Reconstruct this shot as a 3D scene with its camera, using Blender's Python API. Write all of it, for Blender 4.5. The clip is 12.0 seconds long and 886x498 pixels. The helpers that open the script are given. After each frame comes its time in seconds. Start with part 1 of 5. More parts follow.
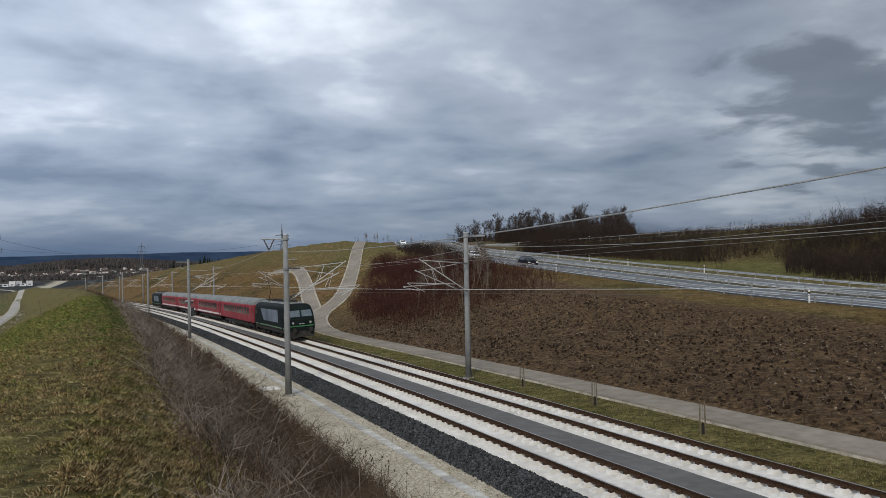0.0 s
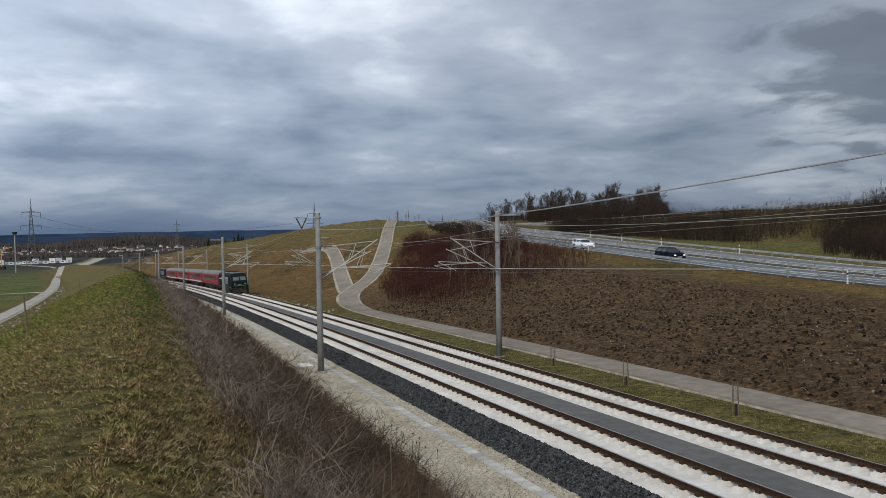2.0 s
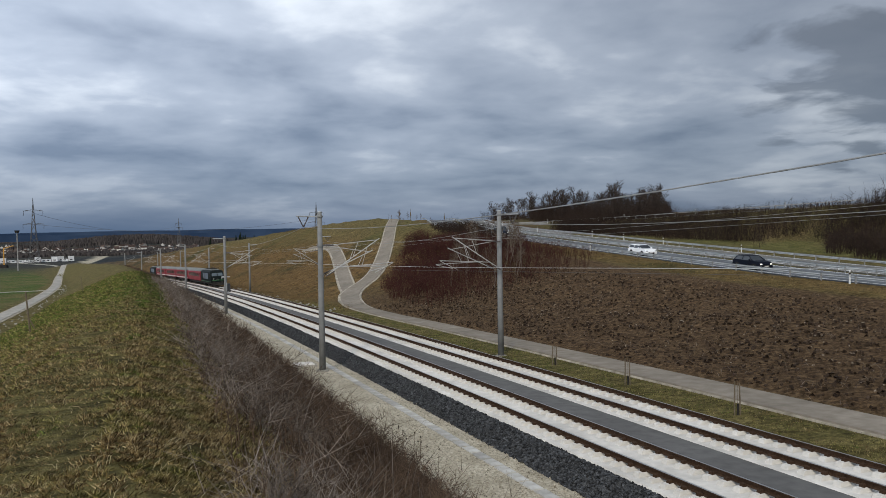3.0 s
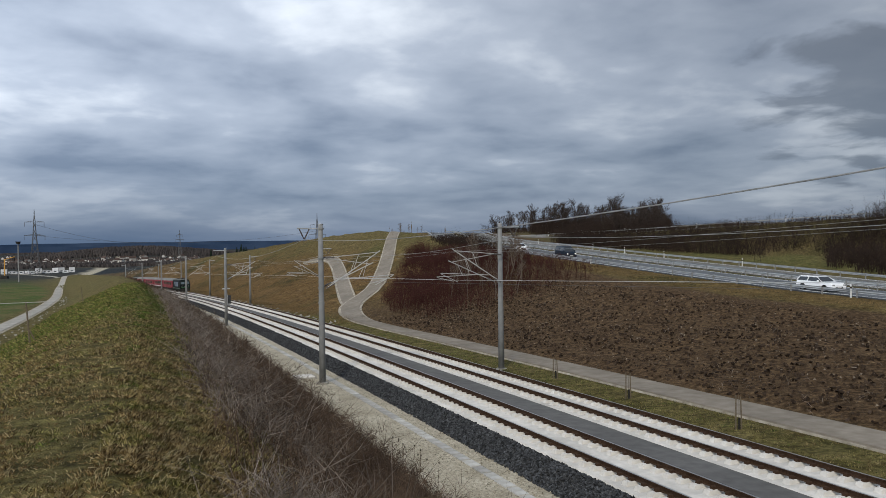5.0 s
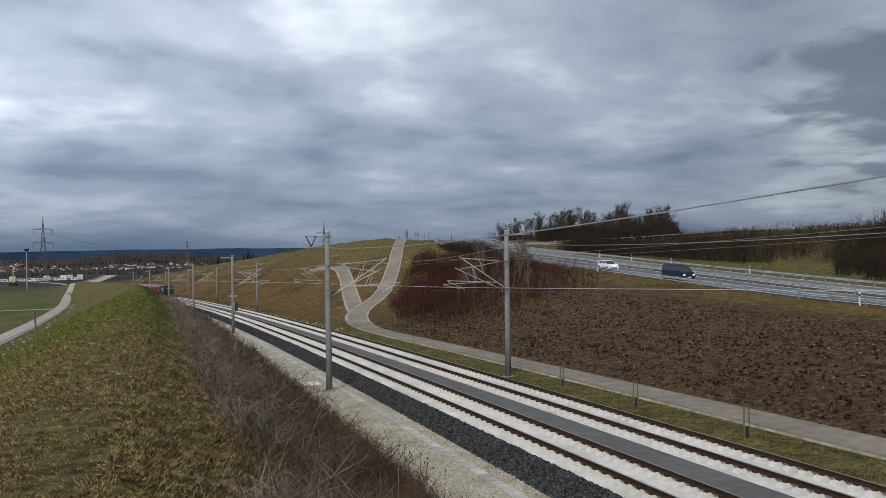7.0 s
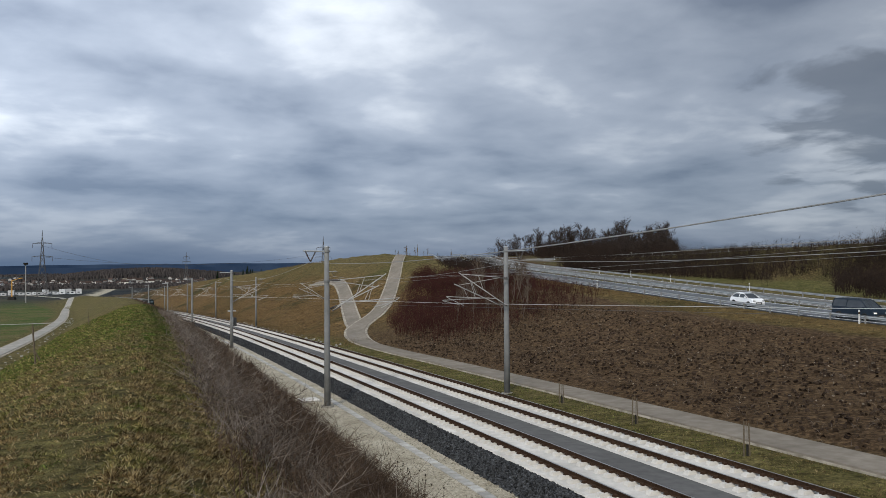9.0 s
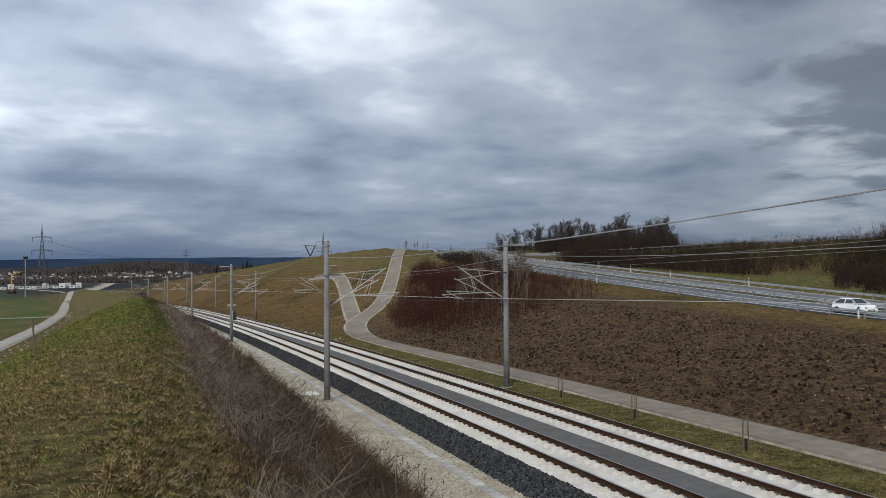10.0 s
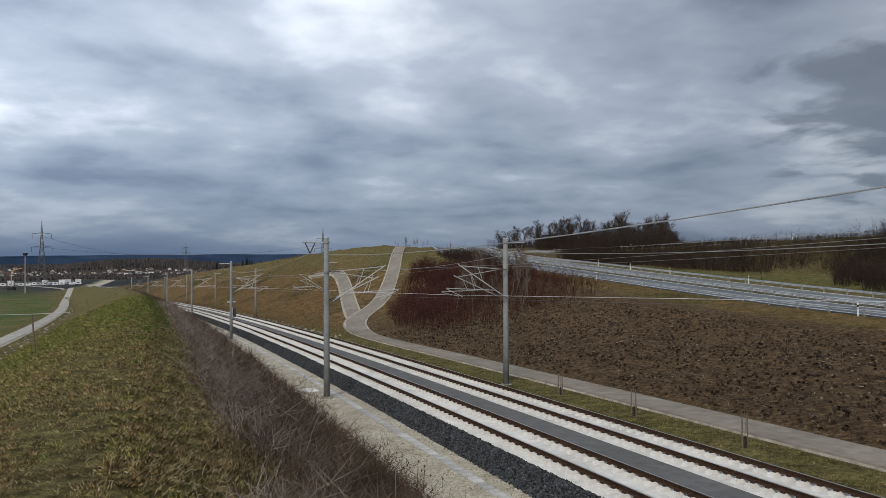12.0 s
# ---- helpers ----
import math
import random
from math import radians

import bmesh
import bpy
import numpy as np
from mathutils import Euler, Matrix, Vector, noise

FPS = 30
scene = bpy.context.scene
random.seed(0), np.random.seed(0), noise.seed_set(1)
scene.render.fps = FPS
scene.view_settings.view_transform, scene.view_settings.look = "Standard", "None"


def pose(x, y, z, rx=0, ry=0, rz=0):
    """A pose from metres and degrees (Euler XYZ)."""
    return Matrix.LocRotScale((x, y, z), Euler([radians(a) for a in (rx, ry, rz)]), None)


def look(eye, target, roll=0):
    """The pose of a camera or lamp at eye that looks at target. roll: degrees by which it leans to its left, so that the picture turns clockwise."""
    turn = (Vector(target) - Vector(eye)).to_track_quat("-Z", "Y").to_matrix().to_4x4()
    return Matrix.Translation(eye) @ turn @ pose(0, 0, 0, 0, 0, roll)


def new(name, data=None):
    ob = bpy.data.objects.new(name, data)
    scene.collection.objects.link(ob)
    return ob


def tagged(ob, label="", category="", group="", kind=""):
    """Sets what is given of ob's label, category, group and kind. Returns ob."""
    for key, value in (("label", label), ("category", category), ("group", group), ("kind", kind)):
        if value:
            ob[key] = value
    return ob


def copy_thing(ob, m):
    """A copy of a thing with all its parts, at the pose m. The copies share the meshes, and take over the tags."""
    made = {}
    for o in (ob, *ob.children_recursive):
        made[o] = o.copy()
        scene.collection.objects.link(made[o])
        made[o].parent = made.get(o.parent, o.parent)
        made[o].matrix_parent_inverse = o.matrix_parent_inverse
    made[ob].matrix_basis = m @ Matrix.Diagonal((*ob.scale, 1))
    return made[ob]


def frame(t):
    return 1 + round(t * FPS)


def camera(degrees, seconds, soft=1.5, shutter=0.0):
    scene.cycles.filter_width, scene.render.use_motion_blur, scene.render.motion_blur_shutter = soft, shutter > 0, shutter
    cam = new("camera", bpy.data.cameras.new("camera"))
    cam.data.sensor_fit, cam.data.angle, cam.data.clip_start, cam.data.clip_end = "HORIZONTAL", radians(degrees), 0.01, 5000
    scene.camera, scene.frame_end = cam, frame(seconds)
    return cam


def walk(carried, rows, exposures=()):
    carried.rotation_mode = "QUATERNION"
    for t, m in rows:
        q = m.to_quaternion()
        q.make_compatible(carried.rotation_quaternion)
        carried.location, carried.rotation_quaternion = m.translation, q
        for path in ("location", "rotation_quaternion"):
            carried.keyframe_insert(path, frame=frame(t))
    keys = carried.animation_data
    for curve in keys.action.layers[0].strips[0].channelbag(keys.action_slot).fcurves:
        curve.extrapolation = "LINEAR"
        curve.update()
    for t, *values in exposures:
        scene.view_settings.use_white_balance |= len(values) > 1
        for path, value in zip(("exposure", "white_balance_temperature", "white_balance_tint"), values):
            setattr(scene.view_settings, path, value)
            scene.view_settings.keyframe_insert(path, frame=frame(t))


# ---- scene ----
import functools

EYE = 6.67
PATH = [
    (0, (0, 0, EYE), (39.252, 91.974, EYE + 0.053), -1.226),
    (0.5, (0, 0, EYE), (37.433, 92.730, EYE + 0.053), -1.144),
    (1, (0, 0, EYE), (36.718, 93.004, EYE + -1.414), -1.116),
    (1.5, (0, 0, EYE), (35.918, 93.296, EYE + -2.383), -1.069),
    (2, (0, 0, EYE), (35.452, 93.469, EYE + -2.593), -1.037),
    (2.5, (0, 0, EYE), (35.388, 93.492, EYE + -2.645), -0.964),
    (3, (0, 0, EYE), (35.235, 93.547, EYE + -2.713), -0.948),
    (5, (0, 0, EYE), (35.182, 93.600, EYE + -1.091), -0.750),
    (5.5, (0, 0, EYE), (34.989, 93.674, EYE + -0.966), -0.713),
    (6, (0, 0, EYE), (34.657, 93.798, EYE + -0.947), -0.687),
    (6.5, (0, 0, EYE), (34.423, 93.887, EYE + -0.492), -0.698),
    (7, (0, 0, EYE), (34.396, 93.898, EYE + -0.128), -0.745),
    (9, (0, 0, EYE), (34.481, 93.848, EYE + 1.915), -0.468),
    (9.5, (0, 0, EYE), (34.511, 93.838, EYE + 1.873), -0.409),
    (10, (0, 0, EYE), (34.508, 93.850, EYE + 1.197), -0.391),
    (10.5, (0, 0, EYE), (34.498, 93.857, EYE + 0.906), -0.396),
    (11, (0, 0, EYE), (34.504, 93.855, EYE + 0.878), -0.358),
    (11.5, (0, 0, EYE), (34.511, 93.852, EYE + 0.864), -0.329),
    (12, (0, 0, EYE), (34.529, 93.846, EYE + 0.831), -0.300),
]

cam = camera(59.45, 12.0, soft=0.55)
walk(cam, [(t, look(eye, target, roll)) for t, eye, target, roll in PATH])

# ---- light ----
SUN_ELEV, SUN_AZ = radians(34), radians(215)
sun = new("sun", bpy.data.lights.new("sun", "SUN"))
sun.data.energy, sun.data.angle, sun.data.color = 2.3, radians(7), (1.0, 0.93, 0.81)
sun.matrix_world = look((0, 0, 60), (-math.sin(SUN_AZ) * 60, -math.cos(SUN_AZ) * 60, 60 - 60 * math.tan(SUN_ELEV)))


def make_world():
    w = bpy.data.worlds.new("sky")
    scene.world = w
    w.use_nodes = True
    n, l = w.node_tree.nodes, w.node_tree.links
    n.clear()
    out, bg = n.new("ShaderNodeOutputWorld"), n.new("ShaderNodeBackground")
    sky = n.new("ShaderNodeTexSky")
    sky.sky_type, sky.sun_disc, sky.sun_elevation, sky.sun_rotation = "NISHITA", False, SUN_ELEV, SUN_AZ
    skyscale = n.new("ShaderNodeVectorMath")
    skyscale.operation = "SCALE"
    skyscale.inputs["Scale"].default_value = 0.10
    l.new(sky.outputs[0], skyscale.inputs[0])
    tc, sep = n.new("ShaderNodeTexCoord"), n.new("ShaderNodeSeparateXYZ")
    l.new(tc.outputs["Generated"], sep.inputs[0])

    def mth(op, a, b=None, c=None, clamp=False):
        m = n.new("ShaderNodeMath")
        m.operation, m.use_clamp = op, clamp
        for i, v in enumerate((a, b, c)):
            if v is None:
                continue
            if isinstance(v, (int, float)):
                m.inputs[i].default_value = v
            else:
                l.new(v, m.inputs[i])
        return m.outputs[0]

    # cloud layer: directions projected on a flat deck overhead
    up = mth("MAXIMUM", sep.outputs[2], 0.0)
    den = mth("ADD", up, 0.17)
    comb = n.new("ShaderNodeCombineXYZ")
    l.new(mth("DIVIDE", sep.outputs[0], den), comb.inputs[0])
    l.new(mth("DIVIDE", sep.outputs[1], den), comb.inputs[1])

    def cloud(scale, detail, rough, seed, warp):
        t = n.new("ShaderNodeTexNoise")
        t.noise_dimensions = "4D"
        t.inputs["W"].default_value = seed
        t.inputs["Scale"].default_value, t.inputs["Detail"].default_value = scale, detail
        t.inputs["Roughness"].default_value, t.inputs["Distortion"].default_value = rough, warp
        l.new(comb.outputs[0], t.inputs["Vector"])
        return t.outputs["Fac"]

    big, mid, wisp = cloud(1.15, 4, 0.5, 3.7, 0.25), cloud(3.0, 5, 0.5, 8.2, 0.3), cloud(8.5, 4, 0.6, 5.1, 0.4)
    v = mth("ADD", mth("ADD", mth("MULTIPLY", big, 0.68), mth("MULTIPLY", mid, 0.27)), mth("MULTIPLY", wisp, 0.05))
    ramp = n.new("ShaderNodeValToRGB")
    e = ramp.color_ramp.elements
    e[0].position, e[0].color = 0.37, (0.22, 0.265, 0.35, 1)
    e[1].position, e[1].color = 0.63, (0.83, 0.89, 0.97, 1)
    for p, c in ((0.45, (0.355, 0.41, 0.505, 1)), (0.54, (0.49, 0.55, 0.65, 1))):
        x = e.new(p)
        x.color = c
    l.new(v, ramp.inputs[0])
    # one ragged dark cloud hanging below the deck
    dot = n.new("ShaderNodeVectorMath")
    dot.operation = "DISTANCE"
    l.new(tc.outputs["Generated"], dot.inputs[0])
    dot.inputs[1].default_value = Vector((0.745, 0.648, 0.166)).normalized()
    ragged = mth("ADD", dot.outputs["Value"], mth("MULTIPLY", mth("SUBTRACT", mid, 0.5), 0.42))
    rag = mth("MULTIPLY", mth("MULTIPLY", mth("SUBTRACT", 1.0, mth("DIVIDE", ragged, 0.088)), 1.9, clamp=True), 0.70, clamp=True)
    dark = n.new("ShaderNodeMix")
    dark.data_type = "RGBA"
    l.new(rag, dark.inputs["Factor"])
    l.new(ramp.outputs[0], dark.inputs["A"])
    dark.inputs["B"].default_value = (0.19, 0.21, 0.25, 1)
    # the deck thickens and darkens towards the horizon
    low = mth("SUBTRACT", 1.0, mth("MULTIPLY", up, 2.9), clamp=True)
    lowmix = n.new("ShaderNodeMix")
    lowmix.data_type = "RGBA"
    l.new(mth("MULTIPLY", mth("POWER", low, 1.7), mth("SUBTRACT", 0.97, mth("MULTIPLY", mth("MAXIMUM", sep.outputs[0], 0.0), 0.62))), lowmix.inputs["Factor"])
    # brighter towards the veiled sun's side of the sky
    side = n.new("ShaderNodeVectorMath")
    side.operation = "SCALE"
    l.new(dark.outputs["Result"], side.inputs[0])
    l.new(mth("SUBTRACT", 1.46, mth("MULTIPLY", sep.outputs[0], 1.08)), side.inputs["Scale"])
    l.new(side.outputs[0], lowmix.inputs["A"])
    lowmix.inputs["B"].default_value = (0.075, 0.132, 0.24, 1)
    cover = n.new("ShaderNodeMix")
    cover.data_type = "RGBA"
    cover.inputs["Factor"].default_value = 0.93
    l.new(skyscale.outputs[0], cover.inputs["A"])
    l.new(lowmix.outputs["Result"], cover.inputs["B"])
    l.new(cover.outputs["Result"], bg.inputs["Color"])
    bg.inputs["Strength"].default_value = 1.0
    l.new(bg.outputs[0], out.inputs["Surface"])


make_world()
scene.view_settings.exposure = 0.0


# ---- materials ----
def nodes_of(name, rough=0.8, metal=0.0):
    m = bpy.data.materials.new(name)
    m.use_nodes = True
    nt = m.node_tree
    b = nt.nodes["Principled BSDF"]
    b.inputs["Roughness"].default_value, b.inputs["Metallic"].default_value = rough, metal
    b.inputs["Specular IOR Level"].default_value = 0.5 if rough < 0.6 else 0.06
    return m, nt, b


def noise_node(nt, scale, detail=4, rough=0.55, coord="Object", stretch=None):
    tc = nt.nodes.new("ShaderNodeTexCoord")
    t = nt.nodes.new("ShaderNodeTexNoise")
    t.inputs["Scale"].default_value, t.inputs["Detail"].default_value, t.inputs["Roughness"].default_value = scale, detail, rough
    src = tc.outputs[coord]
    if stretch:
        mp = nt.nodes.new("ShaderNodeMapping")
        mp.inputs["Scale"].default_value = stretch
        nt.links.new(src, mp.inputs[0])
        src = mp.outputs[0]
    nt.links.new(src, t.inputs["Vector"])
    return t.outputs["Fac"]


def ramp_node(nt, fac, stops):
    r = nt.nodes.new("ShaderNodeValToRGB")
    e = r.color_ramp.elements
    e[0].position, e[0].color = stops[0][0], (*stops[0][1], 1)
    e[1].position, e[1].color = stops[-1][0], (*stops[-1][1], 1)
    for p, c in stops[1:-1]:
        e.new(p).color = (*c, 1)
    nt.links.new(fac, r.inputs[0])
    return r.outputs[0]


def mix_node(nt, fac, a, b, blend="MIX"):
    m = nt.nodes.new("ShaderNodeMix")
    m.data_type, m.blend_type = "RGBA", blend
    for key, v in (("Factor", fac), ("A", a), ("B", b)):
        if isinstance(v, (int, float)):
            m.inputs[key].default_value = v
        elif isinstance(v, tuple):
            m.inputs[key].default_value = (*v, 1)
        else:
            nt.links.new(v, m.inputs[key])
    return m.outputs["Result"]


def bump_node(nt, b, height, strength, dist):
    bp = nt.nodes.new("ShaderNodeBump")
    bp.inputs["Strength"].default_value, bp.inputs["Distance"].default_value = strength, dist
    nt.links.new(height, bp.inputs["Height"])
    nt.links.new(bp.outputs[0], b.inputs["Normal"])


def plain(name, c1, c2, scale=4.0, rough=0.8, metal=0.0, bump=0.2, dist=0.01, big=0.3, random_each=0.0, coat=0.0, island=0.0):
    """Two-scale mottled surface between the colours c1 and c2."""
    m, nt, b = nodes_of(name, rough, metal)
    f1, f2 = noise_node(nt, scale, 6), noise_node(nt, scale * 0.13, 3)
    col = ramp_node(nt, f1, ((0.3, c1), (0.7, c2)))
    dark = ramp_node(nt, f2, ((0.3, (1 - big,) * 3), (0.7, (1.0,) * 3)))
    col = mix_node(nt, 1.0, col, dark, "MULTIPLY")
    if random_each or island:
        src = nt.nodes.new("ShaderNodeObjectInfo").outputs["Random"] if random_each else nt.nodes.new("ShaderNodeNewGeometry").outputs["Random Per Island"]
        k = random_each or island
        col = mix_node(nt, 1.0, col, ramp_node(nt, src, ((0.0, (1 - k,) * 3), (1.0, (1 + k * 0.4,) * 3))), "MULTIPLY")
    nt.links.new(col, b.inputs["Base Color"])
    b.inputs["Coat Weight"].default_value = coat
    if bump:
        bump_node(nt, b, f1, bump, dist)
    return m


def glow(name, colour, strength):
    m, nt, b = nodes_of(name, 0.3)
    b.inputs["Base Color"].default_value = (*colour, 1)
    b.inputs["Emission Color"].default_value, b.inputs["Emission Strength"].default_value = (*colour, 1), strength
    return m


CONCRETE = plain("pale_concrete", (0.53, 0.51, 0.465), (0.68, 0.65, 0.60), 3.0, 0.85, bump=0.04, random_each=0.08)
LID = plain("pale_trough_concrete", (0.34, 0.33, 0.30), (0.50, 0.49, 0.46), 2.5, 0.9, big=0.2, random_each=0.25)
DARKBOX = plain("dark_cabinet_paint", (0.03, 0.032, 0.035), (0.06, 0.062, 0.066), 3.0, 0.7)
CONCRETE_OLD = plain("grey_concrete", (0.24, 0.225, 0.195), (0.40, 0.38, 0.335), 2.5, 0.9, big=0.45, random_each=0.3)
STRIP = plain("dark_grey_strip", (0.10, 0.098, 0.095), (0.14, 0.137, 0.132), 2.0, 0.9, big=0.2)
RAIL_SIDE = plain("rusty_rail", (0.035, 0.021, 0.014), (0.080, 0.047, 0.029), 12.0, 0.8, 0.2)
RAIL_TOP = plain("worn_rail_head", (0.30, 0.29, 0.28), (0.42, 0.41, 0.40), 10.0, 0.4, 0.9, bump=0)
BALLAST = plain("dark_ballast", (0.022, 0.024, 0.027), (0.11, 0.115, 0.122), 11.0, 0.85, bump=0.9, dist=0.05, big=0.15, island=0.6)
PEBBLE = plain("pale_pebbles", (0.24, 0.21, 0.155), (0.52, 0.48, 0.39), 6.0, 0.95, island=0.4)
STEEL = plain("galvanised_steel", (0.33, 0.35, 0.36), (0.46, 0.48, 0.49), 3.0, 0.55, 0.3, bump=0.05)
MASTC = plain("spun_concrete", (0.17, 0.175, 0.175), (0.25, 0.255, 0.25), 1.6, 0.8, bump=0.05)
WIRE = plain("dull_wire", (0.55, 0.55, 0.53), (0.68, 0.68, 0.66), 3.0, 0.55, 0.4, bump=0)
WIRE_DARK = plain("dark_wire", (0.10, 0.10, 0.10), (0.16, 0.16, 0.16), 3.0, 0.6, 0.4, bump=0)
FEEDER = plain("weathered_feeder", (0.28, 0.28, 0.27), (0.36, 0.36, 0.35), 3.0, 0.6, 0.3, bump=0)
TUBE = plain("aluminium_tube", (0.36, 0.355, 0.34), (0.47, 0.465, 0.45), 3.0, 0.6, 0.1, bump=0)
INSUL = plain("dark_insulator", (0.035, 0.03, 0.03), (0.07, 0.055, 0.05), 6.0, 0.45, bump=0)
PATHM = plain("worn_path_asphalt", (0.185, 0.16, 0.128), (0.27, 0.238, 0.195), 1.4, 0.95, bump=0.2, dist=0.02)
ASPHALT = plain("motorway_asphalt", (0.105, 0.112, 0.122), (0.15, 0.16, 0.17), 0.8, 0.8, bump=0.1)
ASPHALT_FAR = plain("bleached_asphalt", (0.135, 0.132, 0.122), (0.195, 0.19, 0.177), 0.8, 0.85, bump=0.1)
KERB = plain("pale_rough_verge", (0.20, 0.175, 0.13), (0.52, 0.47, 0.39), 1.3, 0.95, bump=0.6, dist=0.05)
DIRT = plain("pale_dirt_road", (0.27, 0.255, 0.225), (0.40, 0.38, 0.335), 1.2, 0.95, bump=0.3, dist=0.03)
PAINT_WHITE = plain("white_road_paint", (0.70, 0.70, 0.68), (0.80, 0.80, 0.78), 3.0, 0.7, bump=0)
BARK = plain("grey_brown_bark", (0.032, 0.025, 0.021), (0.066, 0.052, 0.043), 5.0, 0.95, island=0.3)
TWIG = plain("bare_brown_twigs", (0.020, 0.013, 0.010), (0.052, 0.036, 0.027), 0.9, 0.95, bump=0, island=0.35)
TWIG_RED = plain("reddish_bare_twigs", (0.034, 0.013, 0.011), (0.088, 0.036, 0.029), 0.8, 0.95, bump=0, island=0.35)
TWIG_BRUSH = plain("warm_brown_brush", (0.040, 0.026, 0.018), (0.165, 0.115, 0.078), 0.9, 0.95, bump=0, island=0.6)
TWIG_BANK = plain("brown_stubble", (0.045, 0.029, 0.018), (0.15, 0.105, 0.066), 0.5, 0.95, bump=0, island=0.4)
SAPLING = plain("grey_sapling_bark", (0.11, 0.088, 0.07), (0.19, 0.155, 0.125), 2.0, 0.9, bump=0)
TWIG_PALE = plain("pale_dead_stems", (0.10, 0.08, 0.064), (0.33, 0.275, 0.225), 1.4, 0.95, bump=0, island=0.6)
TWIG_TREE = plain("grey_brown_crown_twigs", (0.036, 0.027, 0.023), (0.090, 0.070, 0.060), 0.9, 0.95, bump=0, island=0.4)
CONIFER = plain("dark_conifer_needles", (0.012, 0.022, 0.016), (0.03, 0.045, 0.03), 2.0, 0.9, bump=0, island=0.4)
STRAW = plain("dry_straw", (0.26, 0.21, 0.11), (0.42, 0.36, 0.21), 1.5, 0.95, bump=0, island=0.3)
WOODPOST = plain("weathered_post", (0.10, 0.08, 0.055), (0.19, 0.155, 0.11), 6.0, 0.95)


def grass_material():
    """Matted winter grass: tan and brown litter, olive and fresh green clumps; greener further along the ridge."""
    m, nt, b = nodes_of("grass_blades", 0.85)
    isl = nt.nodes.new("ShaderNodeNewGeometry").outputs["Random Per Island"]
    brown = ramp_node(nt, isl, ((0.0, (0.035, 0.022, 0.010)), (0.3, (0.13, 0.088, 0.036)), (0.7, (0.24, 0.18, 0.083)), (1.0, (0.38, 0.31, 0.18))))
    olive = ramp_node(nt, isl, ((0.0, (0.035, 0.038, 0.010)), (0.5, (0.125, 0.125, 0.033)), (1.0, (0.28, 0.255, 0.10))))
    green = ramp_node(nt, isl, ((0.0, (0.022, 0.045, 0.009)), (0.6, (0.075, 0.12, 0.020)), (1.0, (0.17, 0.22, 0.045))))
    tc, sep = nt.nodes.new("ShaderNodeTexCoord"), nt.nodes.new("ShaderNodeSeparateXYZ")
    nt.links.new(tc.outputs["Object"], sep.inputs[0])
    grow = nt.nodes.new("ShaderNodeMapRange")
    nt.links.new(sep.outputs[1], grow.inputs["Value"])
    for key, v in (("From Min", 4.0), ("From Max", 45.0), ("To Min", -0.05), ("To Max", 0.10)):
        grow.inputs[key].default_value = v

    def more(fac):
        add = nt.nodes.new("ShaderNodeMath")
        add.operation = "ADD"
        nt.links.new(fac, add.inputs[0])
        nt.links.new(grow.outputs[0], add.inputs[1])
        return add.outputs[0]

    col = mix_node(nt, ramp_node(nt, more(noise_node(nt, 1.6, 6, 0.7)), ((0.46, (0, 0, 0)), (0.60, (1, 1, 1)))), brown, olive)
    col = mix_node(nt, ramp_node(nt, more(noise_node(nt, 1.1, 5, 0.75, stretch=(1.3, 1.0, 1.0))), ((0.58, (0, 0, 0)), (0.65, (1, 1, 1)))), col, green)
    # Shade in the gaps between clumps, put into the blade colour as dark blotches.
    gap_shade = ramp_node(nt, noise_node(nt, 5.0, 5, 0.7), ((0.40, (0.32, 0.30, 0.27)), (0.60, (1.18, 1.15, 1.10))))
    nt.links.new(mix_node(nt, 1.0, col, gap_shade, "MULTIPLY"), b.inputs["Base Color"])
    return m


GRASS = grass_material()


def smooth_big(nt, fac):
    return ramp_node(nt, fac, ((0.5, (0, 0, 0)), (0.7, (1, 1, 1))))


